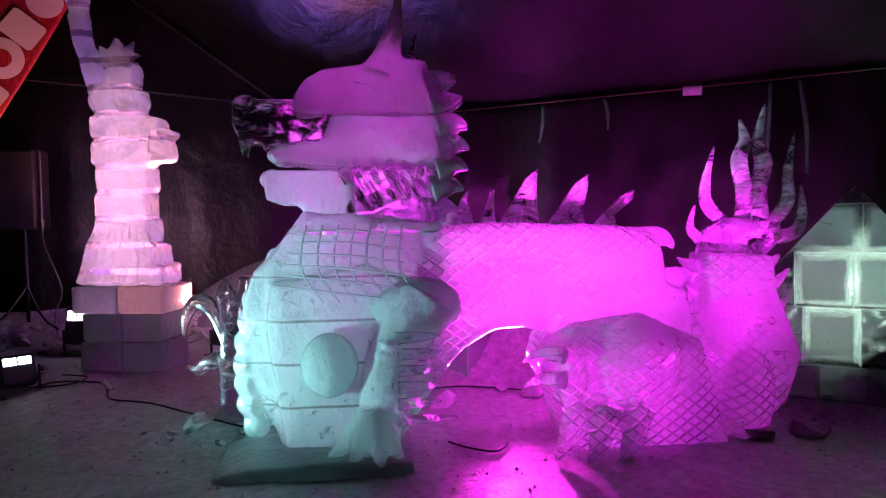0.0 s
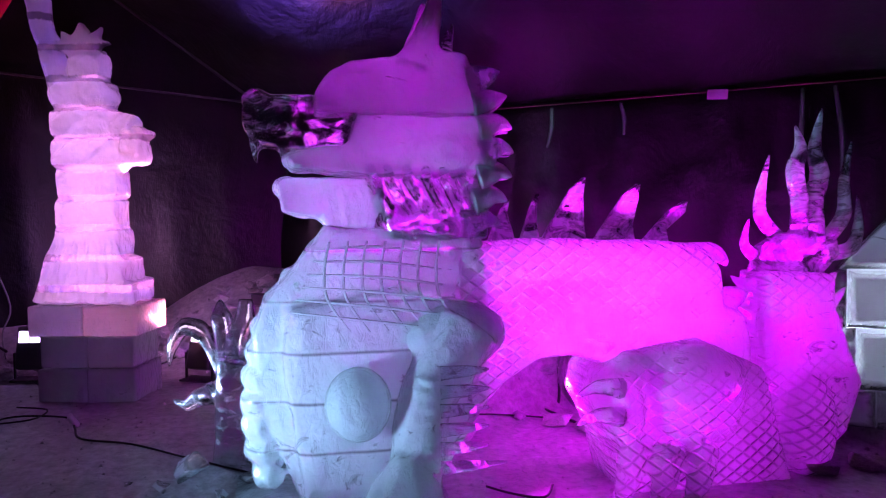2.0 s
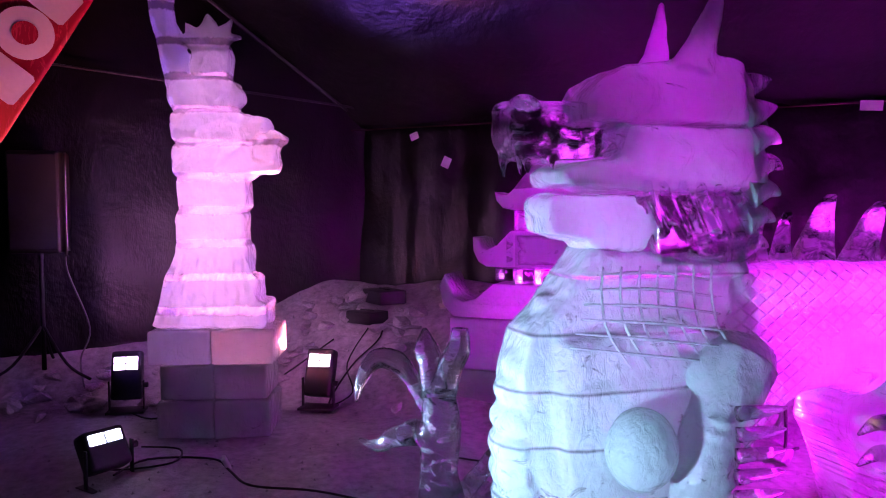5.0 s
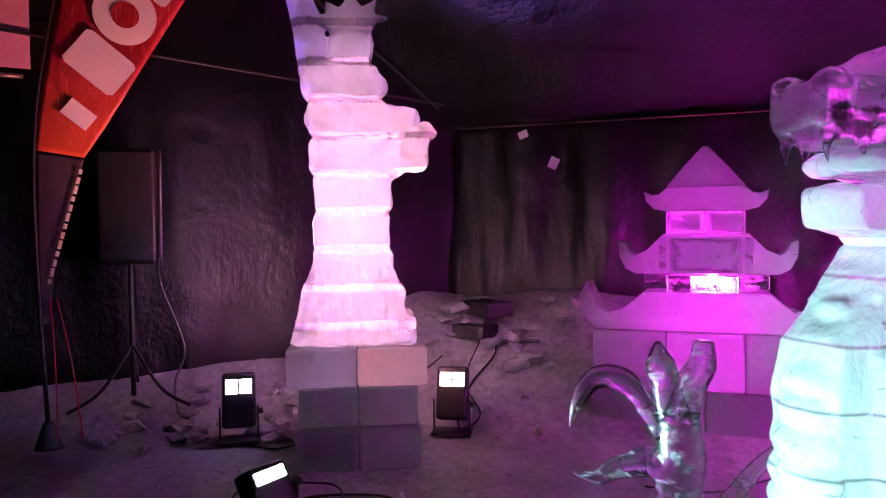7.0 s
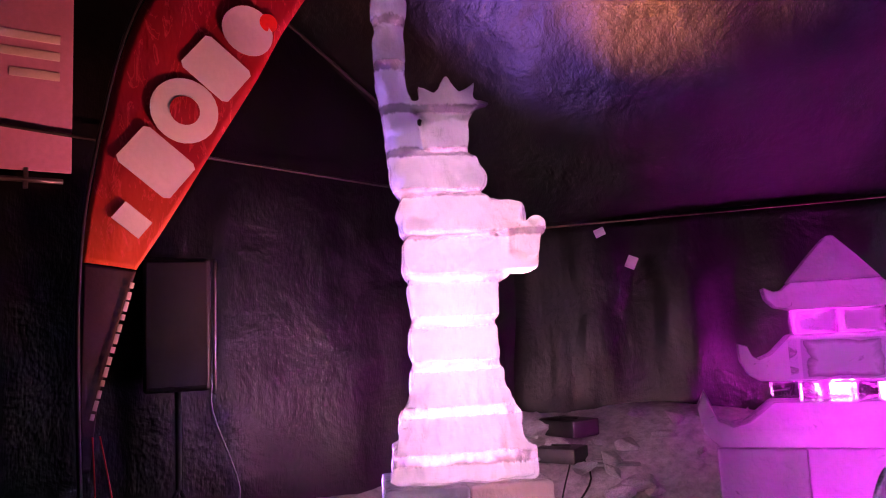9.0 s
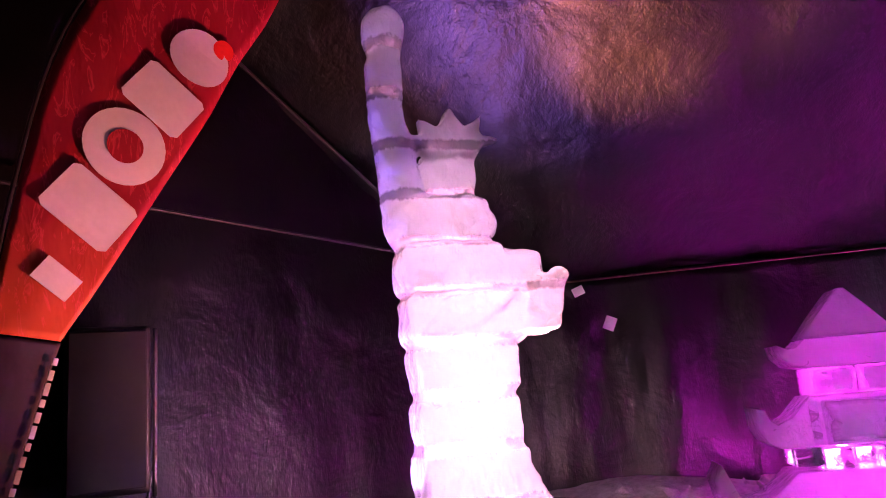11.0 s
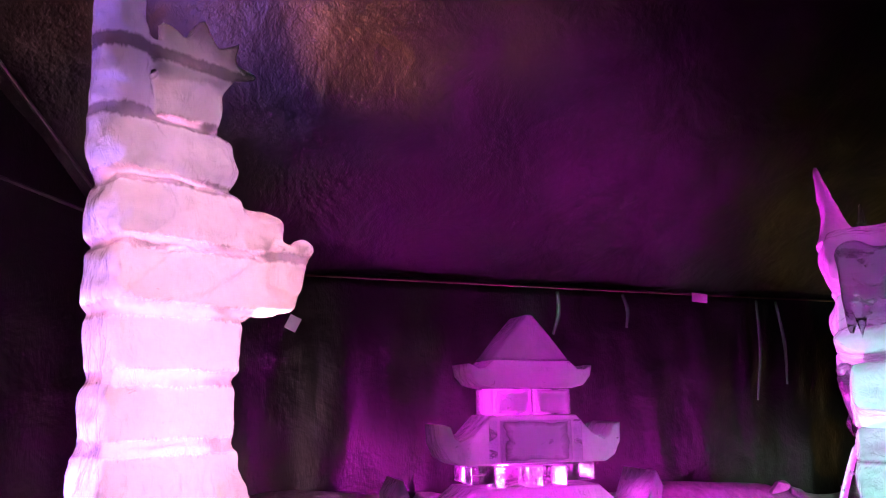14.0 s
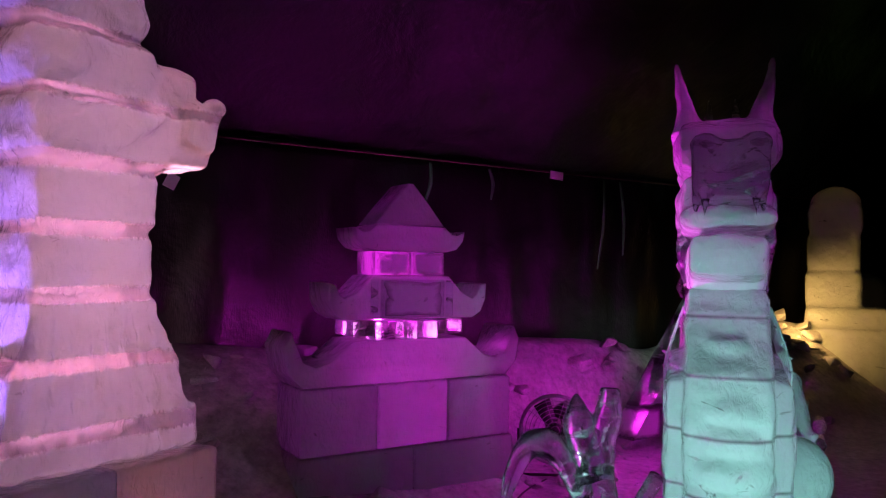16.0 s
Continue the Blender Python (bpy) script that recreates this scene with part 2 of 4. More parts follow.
def printed_cloth(name):
    """Red flag cloth: crimson print with fine brighter streaks, turning orange towards its foot."""
    m = bpy.data.materials.new(name)
    n, l = nodes_of(m)
    out = n.new("ShaderNodeOutputMaterial")
    p = n.new("ShaderNodeBsdfPrincipled")
    co = n.new("ShaderNodeTexCoord")
    sep = n.new("ShaderNodeSeparateXYZ")
    l.new(co.outputs["Object"], sep.inputs[0])
    rise = n.new("ShaderNodeMapRange")
    rise.inputs["From Min"].default_value, rise.inputs["From Max"].default_value = 2.15, 2.85
    l.new(sep.outputs["Z"], rise.inputs["Value"])
    base = ramp(n, l, rise.outputs[0], 0.05, 0.95, (0.55, 0.07, 0.008, 1), (0.30, 0.006, 0.016, 1))
    streak = noise_tex(n, l, 2.6, 3, 0.6, 2.5, (1, 3.2, 1))
    lines = ramp(n, l, streak.outputs["Fac"], 0.56, 0.60)
    lines.color_ramp.elements.new(0.64).color = (0, 0, 0, 1)
    mix = n.new("ShaderNodeMix")
    mix.data_type = "RGBA"
    half = n.new("ShaderNodeMath")
    half.operation = "MULTIPLY"
    half.inputs[1].default_value = 0.5
    l.new(lines.outputs[0], half.inputs[0])
    l.new(half.outputs[0], mix.inputs[0])
    l.new(base.outputs[0], mix.inputs[6])
    mix.inputs[7].default_value = (0.80, 0.10, 0.12, 1)
    l.new(mix.outputs[2], p.inputs["Base Color"])
    p.inputs["Roughness"].default_value = 0.5
    fold = noise_tex(n, l, 7, 3, 0.5, 0.4, (1, 1, 0.4))
    b = n.new("ShaderNodeBump")
    b.inputs["Strength"].default_value, b.inputs["Distance"].default_value = 0.6, 0.03
    l.new(fold.outputs["Fac"], b.inputs["Height"])
    l.new(b.outputs[0], p.inputs["Normal"])
    l.new(p.outputs[0], out.inputs[0])
    return m


ICE_FROST = ice("frosted_ice", clear=-0.07, bump=0.55, grain=26)
# Dark purple depth paints the joints' dimness into glass that is really clear.
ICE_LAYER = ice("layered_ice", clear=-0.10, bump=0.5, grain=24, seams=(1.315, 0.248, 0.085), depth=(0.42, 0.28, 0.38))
ICE_CHEST = ice("jointed_ice", clear=0.03, bump=0.6, grain=20, seams=(0.10, 0.27, 0.004))
ICE_SCALE = ice("scaled_ice", clear=0.04, lattice=0.075, bump=0.7, grain=24)
ICE_CLEAR = ice("clear_ice", clear=0.70, clear_scale=4.0, bump=0.28)
ICE_FIN = ice("cloud_cored_ice", clear=0.40, clear_scale=3.0, bump=0.3)
ICE_BLOCK = ice("block_ice", clear=-0.05, clear_scale=2.5, bump=0.3, grain=14, core=True)
# Same cloth; gable and back copies carry the walls' shade in a darker colour.
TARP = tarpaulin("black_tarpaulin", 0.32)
TARP_GABLE = tarpaulin("dimmed_gable_tarpaulin", 0.2)
TARP_BACK = tarpaulin("dimmed_back_tarpaulin", 0.2)
SNOW = packed_snow("packed_snow")
BLACK = solid("black_plastic", (0.018, 0.018, 0.02), 0.45)
STEEL = solid("grey_steel", (0.32, 0.32, 0.34), 0.35, 0.9)
RUBBER = solid("cable_rubber", (0.012, 0.012, 0.013), 0.5)
WHITE = solid("white_print", (0.78, 0.76, 0.78), 0.6, vary=0.06)
CARD = solid("white_card", (0.75, 0.75, 0.74), 0.6, vary=0.08)
BANNER = printed_cloth("red_banner_cloth")
SCARLET = solid("scarlet_print", (0.80, 0.02, 0.015), 0.55, vary=0.1)
DARKCLOTH = solid("dark_cloth", (0.035, 0.02, 0.03), 0.7)
PINKCLOTH = solid("pink_screen", (0.62, 0.30, 0.52), 0.7, vary=0.1)


# ---------------------------------------------------------------- mesh tools
def finish(ob, bm, material, smooth=True):
    bmesh.ops.recalc_face_normals(bm, faces=bm.faces)
    for f in bm.faces:
        f.smooth = smooth
    bm.to_mesh(ob.data)
    bm.free()
    ob.data.materials.append(material)
    return ob


def part(name, bm, material, parent, label="", smooth=True):
    ob = new(name, bpy.data.meshes.new(name))
    finish(ob, bm, material, smooth)
    ob.parent = parent
    if label:
        tagged(ob, label)
    return ob


def thing(name, m, label, category, group="", kind=""):
    ob = new(name)
    ob.empty_display_size = 0.1
    ob.matrix_world = m
    return tagged(ob, label, category, group, kind)


def slab(bm, profile, y0, y1, bevel=0.02):
    """A profile in x, z, thick from y0 to y1, with rounded edges."""
    vs = [bm.verts.new((x, y0, z)) for x, z in profile]
    f = bm.faces.new(vs)
    got = bmesh.ops.extrude_face_region(bm, geom=[f])["geom"]
    moved = [v for v in got if isinstance(v, bmesh.types.BMVert)]
    bmesh.ops.translate(bm, verts=moved, vec=(0, y1 - y0, 0))
    if bevel:
        faces = {f} | {g for g in got if isinstance(g, bmesh.types.BMFace)}
        edges = {e for g in faces for e in g.edges}
        bmesh.ops.bevel(bm, geom=list(edges), offset=bevel, segments=2, affect="EDGES", profile=0.6)
    return bm


def block(bm, centre, size, bevel=0.012, m=None):
    got = bmesh.ops.create_cube(bm, size=1)["verts"]
    bmesh.ops.scale(bm, vec=size, verts=got)
    edges = {e for v in got for e in v.link_edges}
    if bevel:
        got = bmesh.ops.bevel(bm, geom=list(edges), offset=bevel, segments=2, affect="EDGES", profile=0.6)["verts"]
    if m is not None:
        bmesh.ops.transform(bm, matrix=m, verts=got)
    bmesh.ops.translate(bm, vec=centre, verts=got)
    return bm


def tube(bm, points, radii, sides=10, flat=1.0, closed=True):
    """A smooth round limb through the points, with its radius at each."""
    pts = [Vector(p) for p in points]
    dense, rad = [], []
    for i in range(len(pts) - 1):
        p0, p1, p2, p3 = pts[max(i - 1, 0)], pts[i], pts[i + 1], pts[min(i + 2, len(pts) - 1)]
        for k in range(5):
            t = k / 5
            dense.append(0.5 * ((2 * p1) + (p2 - p0) * t + (2 * p0 - 5 * p1 + 4 * p2 - p3) * t * t + (3 * p1 - p0 - 3 * p2 + p3) * t ** 3))
            rad.append(radii[i] * (1 - t) + radii[i + 1] * t)
    dense.append(pts[-1])
    rad.append(radii[-1])
    rings, side = [], None
    for i, p in enumerate(dense):
        d = (dense[min(i + 1, len(dense) - 1)] - dense[max(i - 1, 0)]).normalized()
        if side is None:
            side = d.cross(Vector((0, 1, 0)) if abs(d.y) < 0.9 else Vector((1, 0, 0))).normalized()
        side = (side - d * side.dot(d)).normalized()
        up = d.cross(side)
        rings.append([bm.verts.new(p + (side * math.cos(a) + up * math.sin(a) * flat) * rad[i])
                      for a in (2 * math.pi * j / sides for j in range(sides))])
    for a, b in zip(rings, rings[1:]):
        for j in range(sides):
            bm.faces.new((a[j], a[(j + 1) % sides], b[(j + 1) % sides], b[j]))
    if closed:
        bm.faces.new(rings[0][::-1])
        bm.faces.new(rings[-1])
    return bm


def ball(bm, centre, radius, scale=(1, 1, 1), sub=2):
    got = bmesh.ops.create_icosphere(bm, subdivisions=sub, radius=radius)["verts"]
    bmesh.ops.scale(bm, vec=scale, verts=got)
    bmesh.ops.translate(bm, vec=centre, verts=got)
    return bm


def melt(ob, voxel, rough=0.02, size=0.25, soften=4):
    """Fuses the solids of a mesh into one carved lump with an uneven melted skin."""
    r = ob.modifiers.new("fuse", "REMESH")
    r.mode, r.voxel_size, r.use_smooth_shade = "VOXEL", voxel, True
    s = ob.modifiers.new("soften", "SMOOTH")
    s.factor, s.iterations = 0.5, soften
    t = bpy.data.textures.get("melt_%.2f" % size) or bpy.data.textures.new("melt_%.2f" % size, "CLOUDS")
    t.noise_scale, t.noise_depth = size, 3
    d = ob.modifiers.new("uneven", "DISPLACE")
    d.texture, d.strength, d.mid_level = t, rough, 0.5
    return ob


def turned(o, ux, uy):
    """Pose at o whose x axis runs along (ux, uy)."""
    return pose(*o, 0, 0, math.degrees(math.atan2(uy, ux)))


# ---------------------------------------------------------------- ground and tent
# tent axes: l along the back wall, n out from it towards the walk
LX, LY, NX, NY = 0.70, 0.714, 0.714, -0.70


def tent(l, n, z=0.0):
    return Vector((l * LX + n * NX, l * LY + n * NY, z))


def smoothstep(v):
    v = min(1, max(0, v))
    return v * v * (3 - 2 * v)


CORNER, RUN = Vector((-8.3, 2.85)), Vector((0.139, -0.99))   # where back and gable walls meet; how the gable runs on


def gable_gap(x, y):
    """Distance of a spot on the floor from the gable wall."""
    return (x - CORNER.x) * -RUN.y + (y - CORNER.y) * RUN.x


def gable(s, out, z=0.0):
    """A place s along the gable wall from the corner, out from it by that much."""
    return Vector((CORNER.x + RUN.x * s - RUN.y * out, CORNER.y + RUN.y * s + RUN.x * out, z))


def ground_z(x, y):
    l, n = x * LX + y * LY, x * NX + y * NY
    rise = smoothstep((abs(l - 0.9) - 1.6) / 1.6) * smoothstep((-n - 2.6) / 1.8)
    lumpy = 1 + 0.25 * noise.noise(Vector((x * 0.9, y * 0.9, 5)))
    start = 5.9 + 1.0 * smoothstep((l + 0.6) / 0.8) * smoothstep((3.2 - l) / 0.8)
    heap = max(smoothstep((-n - start) / (7.7 - start)) * 0.92, smoothstep((0.75 - gable_gap(x, y)) / 0.9) * 0.42) * lumpy
    wave = 0.03 * noise.noise(Vector((x * 1.3, y * 1.3, 0))) + 0.014 * noise.noise(Vector((x * 5, y * 5, 3)))
    return 0.13 * rise + heap + wave


def build_ground():
    bm = bmesh.new()
    nl, nn = 220, 150
    grid = [[None] * (nn + 1) for _ in range(nl + 1)]
    for i in range(nl + 1):
        for j in range(nn + 1):
            p = tent(-15.5 + 29.0 * i / nl, -8.6 + 15.4 * j / nn)
            p.z = ground_z(p.x, p.y)
            grid[i][j] = bm.verts.new(p)
    for i in range(nl):
        for j in range(nn):
            bm.faces.new((grid[i][j], grid[i + 1][j], grid[i + 1][j + 1], grid[i][j + 1]))
    ob = new("ground", bpy.data.meshes.new("ground"))
    finish(ob, bm, SNOW)
    tagged(ob, "trodden grey snow and ice floor of the tent", "ground", kind="structure")


BACK, LEFT, EAVE, RIDGE_N, RIDGE_Z = -7.9, -15.2, 2.74, -3.6, 6.5


def cloth(name, corners, nu, nv, folds, label, depth=0.05):
    """A hanging sheet with folds and thickness between four corners: low a, low b, high b, high a."""
    a, b, c, d = corners
    bm = bmesh.new()
    normal = (b - a).cross(d - a).normalized()
    grid = []
    for i in range(nu + 1):
        row = []
        for j in range(nv + 1):
            u, v = i / nu, j / nv
            p = (a * (1 - u) + b * u) * (1 - v) + (d * (1 - u) + c * u) * v
            w = noise.noise(Vector((u * folds, v * 1.2, 2.0))) * depth + noise.noise(Vector((u * folds * 3.1, v * 5, 7.0))) * depth * 0.35
            row.append(bm.verts.new(p + normal * w))
        grid.append(row)
    for i in range(nu):
        for j in range(nv):
            bm.faces.new((grid[i][j], grid[i + 1][j], grid[i + 1][j + 1], grid[i][j + 1]))
    ob = new(name, bpy.data.meshes.new(name))
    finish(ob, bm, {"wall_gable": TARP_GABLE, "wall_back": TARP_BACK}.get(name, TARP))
    s = ob.modifiers.new("thick", "SOLIDIFY")
    s.thickness = 0.012
    return tagged(ob, label, "wall" if "wall" in name else "ceiling", kind="structure")


def build_tent():
    far, front = 13.2, 6.4
    cloth("wall_back", (tent(-4.2, BACK, -0.3), tent(far, BACK, -0.3), tent(far, BACK, EAVE), tent(-4.2, BACK, EAVE)),
          240, 30, 40, "black tarpaulin tent wall hanging in folds", 0.10)
    cloth("wall_gable", (gable(18.6, 0, -0.3), gable(-0.1, 0, -0.3), gable(-0.1, 0, 6.6), gable(18.6, 0, 6.6)),
          190, 60, 20, "black tarpaulin gable wall with soft creases", 0.08)
    cloth("wall_far", (tent(far, BACK, -0.3), tent(far, front, -0.3), tent(far, front, 6.3), tent(far, BACK, 6.3)),
          90, 30, 20, "black tarpaulin end wall of the tent")
    cloth("wall_front", (tent(far, front, -0.3), tent(LEFT, front, -0.3), tent(LEFT, front, EAVE), tent(far, front, EAVE)),
          130, 30, 30, "black tarpaulin front wall of the tent")
    cloth("ceiling_back", (tent(LEFT, BACK, EAVE), tent(far, BACK, EAVE), tent(far, RIDGE_N, RIDGE_Z), tent(LEFT, RIDGE_N, RIDGE_Z)),
          240, 70, 20, "black coated tarpaulin roof slope, sagging and creased", 0.07)
    cloth("ceiling_front", (tent(far, front, EAVE), tent(LEFT, front, EAVE), tent(LEFT, RIDGE_N, RIDGE_Z), tent(far, RIDGE_N, RIDGE_Z)),
          130, 40, 20, "black coated tarpaulin roof slope over the walkway", 0.07)


build_ground()
build_tent()


# ---------------------------------------------------------------- dragon
DRAGON = turned((-3.39, 4.215, -0.02), 0.082, 0.997) @ Matrix.Diagonal((1.03, 1.03, 1.02, 1))   # x runs from head to tail, y is the far flank, z up


def build_dragon():
    root = thing("dragon_sculpture", DRAGON, "large carved ice dragon lit mint at the chest and magenta behind", "ice sculpture")

    bm = bmesh.new()
    slab(bm, [(-1.47, 1.60), (-1.58, 1.46), (-1.72, 1.28), (-1.82, 1.18), (-1.87, 1.00), (-1.86, 0.78), (-1.81, 0.57), (-1.70, 0.25),
              (-1.62, 0.02), (-0.93, 0.02), (-0.78, 0.25), (-0.60, 0.52), (-0.56, 1.05), (-0.61, 1.52)], -0.20, 0.20, 0.07)
    slab(bm, [(-1.70, 1.15), (-1.72, 0.80), (-1.62, 0.10), (-0.95, 0.06), (-0.70, 0.50), (-0.62, 1.10), (-1.1, 1.25)], -0.30, 0.30, 0.09)
    for k in range(9):
        z = 0.22 + 0.135 * k
        x = -1.70 - 0.15 * math.sin(math.pi * min(1, (z + 0.1) / 1.4)) + max(0, z - 1.1) * 0.42
        w = 0.19 - 0.006 * k
        tube(bm, [(x + 0.04, -w, z), (x - 0.015, -w * 0.5, z - 0.01), (x - 0.03, 0, z - 0.012), (x - 0.015, w * 0.5, z - 0.01), (x + 0.04, w, z)], [0.055, 0.078, 0.082, 0.078, 0.055], 12)
    body = part("chest", bm, ICE_CHEST, root, "milky ice chest with belly plates and carved scales")
    melt(body, 0.018, 0.035, 0.14)

    for side in (-1, 1):
        for k in range(7):
            bm = bmesh.new()
            x = -1.46 + 0.10 * k
            tube(bm, [(x, side * 0.205, 1.50), (x - 0.03, side * 0.25, 1.36), (x - 0.02, side * 0.295, 1.20), (x + 0.10, side * 0.305, 1.02)], [0.006, 0.008, 0.008, 0.004], 6)
            part("carved_rib", bm, ICE_FROST, body)
        for k in range(6):
            bm = bmesh.new()
            z = 1.47 - 0.065 * k
            y = side * (0.21 + 0.035 * min(k, 3))
            tube(bm, [(-1.52 - 0.03 * k, y * 0.9, z - 0.01), (-1.2, y, z - 0.015 * k), (-0.86, y, z - 0.05 - 0.015 * k)], [0.005, 0.008, 0.005], 6)
            part("carved_rib", bm, ICE_FROST, body)
    bm = bmesh.new()
    slab(bm, [(-0.76, 1.47), (-0.23, 1.50), (0.57, 1.47), (0.78, 1.42), (0.87, 1.31), (0.90, 1.08), (1.04, 1.03), (1.08, 0.83), (1.08, 0.59),
              (0.24, 0.60), (0.08, 0.76), (-0.08, 0.80), (-0.27, 0.79), (-0.47, 0.68), (-0.66, 0.46), (-0.92, 0.50)], -0.24, 0.24, 0.12)
    tube(bm, [(0.70, 0, 1.36), (0.92, 0, 1.38), (1.02, 0, 1.30)], [0.10, 0.07, 0.012])
    tube(bm, [(0.85, 0, 1.05), (1.05, 0, 1.10), (1.17, 0, 1.14)], [0.11, 0.08, 0.015])
    tube(bm, [(0.95, 0, 0.85), (1.10, 0, 0.80), (1.18, 0, 0.72)], [0.11, 0.08, 0.02])
    melt(part("torso", bm, ICE_SCALE, root, "glowing ice torso cut with a lattice of scales"), 0.022, 0.02, 0.18)

    bm = bmesh.new()
    slab(bm, [(0.04, 0.72), (0.20, 0.84), (0.66, 0.90), (1.08, 0.71), (1.20, 0.26), (1.28, 0.0), (0.20, 0.0), (0.12, 0.32), (0.0, 0.56)], -0.36, 0.26, 0.10)
    ball(bm, (0.62, -0.34, 0.58), 0.30, (1.0, 0.55, 1.05), 3)
    ball(bm, (0.18, -0.34, 0.50), 0.13, (0.8, 0.8, 1.5), 3)
    for x, y in ((0.08, -0.46), (0.26, -0.52), (0.46, -0.54)):
        tube(bm, [(x + 0.14, y + 0.10, 0.30), (x + 0.05, y, 0.14), (x - 0.05, y - 0.04, 0.02)], [0.10, 0.07, 0.015])
    melt(part("hind_leg", bm, ICE_SCALE, root, "thick ice hind leg with frosted knee"), 0.022, 0.02, 0.15)

    bm = bmesh.new()
    slab(bm, [(1.17, 1.27), (1.66, 1.25), (1.66, 1.05), (1.76, 0.80), (1.86, 0.55), (1.75, 0.23), (1.48, 0.0), (1.0, 0.0), (1.06, 0.27), (1.14, 0.67), (1.17, 1.11)], -0.20, 0.16, 0.07)
    ball(bm, (1.45, -0.20, 0.30), 0.24, (0.75, 0.6, 1.4), 3)
    for k in range(6):
        z = 0.42 + 0.15 * k
        x = 1.80 - max(0, z - 0.55) * 0.20
        tube(bm, [(x - 0.10, -0.03, z), (x + 0.02, -0.03, z + 0.02), (x + 0.10 + 0.05 * (k == 4), -0.03, z + 0.08 + 0.06 * (k == 4))], [0.07, 0.05, 0.008])
        xl = 1.12 + 0.02 * math.sin(k * 2.1)
        tube(bm, [(xl + 0.10, -0.03, z), (xl, -0.03, z + 0.02), (xl - 0.09, -0.03, z + 0.07)], [0.07, 0.045, 0.008])
    melt(part("tail", bm, ICE_SCALE, root, "upright curled ice tail edged with barbs"), 0.020, 0.016, 0.15)

    # head: cranium, snout and jaw are stacked blocks with visible joints
    bm = bmesh.new()
    slab(bm, [(-1.53, 2.20), (-1.52, 2.31), (-1.45, 2.42), (-1.34, 2.48), (-1.11, 2.50), (-0.93, 2.57), (-0.70, 2.53), (-0.62, 2.38), (-0.57, 2.20)], -0.24, 0.24, 0.07)
    for y in (-0.2, 0.2):
        ball(bm, (-1.30, y, 2.33), 0.13, (1.2, 0.6, 0.8), 3)
        ball(bm, (-0.85, y, 2.36), 0.16, (1.2, 0.5, 0.9), 3)
    for y, lean in ((-0.20, -0.04), (0.20, 0.04)):
        tube(bm, [(-0.98, y, 2.44), (-0.93, y, 2.60), (-0.89, y + lean, 2.76), (-0.86, y + lean * 1.6, 2.93)], [0.14, 0.08, 0.048, 0.014], 12, 0.75)
    melt(part("brow", bm, ICE_FROST, root, "frosted ice brow block with two tall horns"), 0.016, 0.03, 0.15)
    bm = bmesh.new()
    slab(bm, [(-1.30, 2.19), (-0.58, 2.19), (-0.52, 2.03), (-0.53, 1.86), (-1.26, 1.86), (-1.66, 1.90), (-1.68, 1.96), (-1.62, 2.00), (-1.36, 2.03)], -0.23, 0.23, 0.06)
    ball(bm, (-1.60, 0, 1.95), 0.10, (1.2, 1.6, 0.6), 3)
    for y in (-0.20, 0.20):
        ball(bm, (-1.12, y, 2.05), 0.11, (1.5, 0.6, 0.9), 3)
        ball(bm, (-0.80, y, 1.99), 0.13, (1.4, 0.5, 0.9), 3)
    melt(part("cheek", bm, ICE_FROST, root, "frosted ice cheek block"), 0.02, 0.035, 0.15)
    bm = bmesh.new()
    slab(bm, [(-1.23, 1.85), (-0.54, 1.85), (-0.57, 1.70), (-0.58, 1.50), (-1.14, 1.49), (-1.20, 1.70)], -0.22, 0.22, 0.06)
    for k in range(6):
        x = -1.20 + 0.10 * k
        for y in (-0.22, 0.22):
            tube(bm, [(x - 0.05, y, 1.92), (x, y * 1.03, 1.78), (x + 0.10, y, 1.62)], [0.03, 0.028, 0.008], 8)
    melt(part("nape", bm, ICE_CLEAR, root, "ice nape block with combed mane"), 0.018, 0.02, 0.12)
    bm = bmesh.new()
    slab(bm, [(-1.91, 2.16), (-1.90, 2.27), (-1.81, 2.30), (-1.50, 2.30), (-1.25, 2.19), (-1.25, 2.04), (-1.61, 2.00), (-1.82, 2.03), (-1.89, 2.09)], -0.17, 0.17, 0.05)
    for y in (-0.11, 0.11):
        ball(bm, (-1.83, y, 2.27), 0.075, (1.1, 1, 0.8))
        tube(bm, [(-1.84, y, 2.08), (-1.85, y, 2.0), (-1.845, y, 1.93)], [0.035, 0.022, 0.004], 8)
    for y in (-0.15, 0.15):
        tube(bm, [(-1.70, y, 2.05), (-1.70, y, 1.99), (-1.70, y, 1.95)], [0.025, 0.018, 0.004], 8)
    melt(part("snout", bm, ICE_CLEAR, root, "clear ice snout with fangs"), 0.016, 0.012, 0.12)
    bm = bmesh.new()
    slab(bm, [(-1.73, 1.82), (-1.70, 1.85), (-1.25, 1.85), (-1.20, 1.56), (-1.46, 1.56), (-1.51, 1.62), (-1.62, 1.65), (-1.71, 1.66)], -0.18, 0.18, 0.05)
    ball(bm, (-1.68, 0, 1.80), 0.09, (0.9, 1.7, 0.7), 3)
    ball(bm, (-1.58, 0, 1.68), 0.09, (1.3, 1.5, 0.6), 3)
    for k in range(5):
        for y in (-0.185, 0.185):
            tube(bm, [(-1.40 + 0.05 * k, y, 1.80), (-1.37 + 0.05 * k, y * 1.03, 1.70), (-1.36 + 0.05 * k, y, 1.58)], [0.012, 0.02, 0.008], 6)
    melt(part("lower_jaw", bm, ICE_FROST, root, "milky ice lower jaw with fine grooves"), 0.016, 0.014, 0.08)

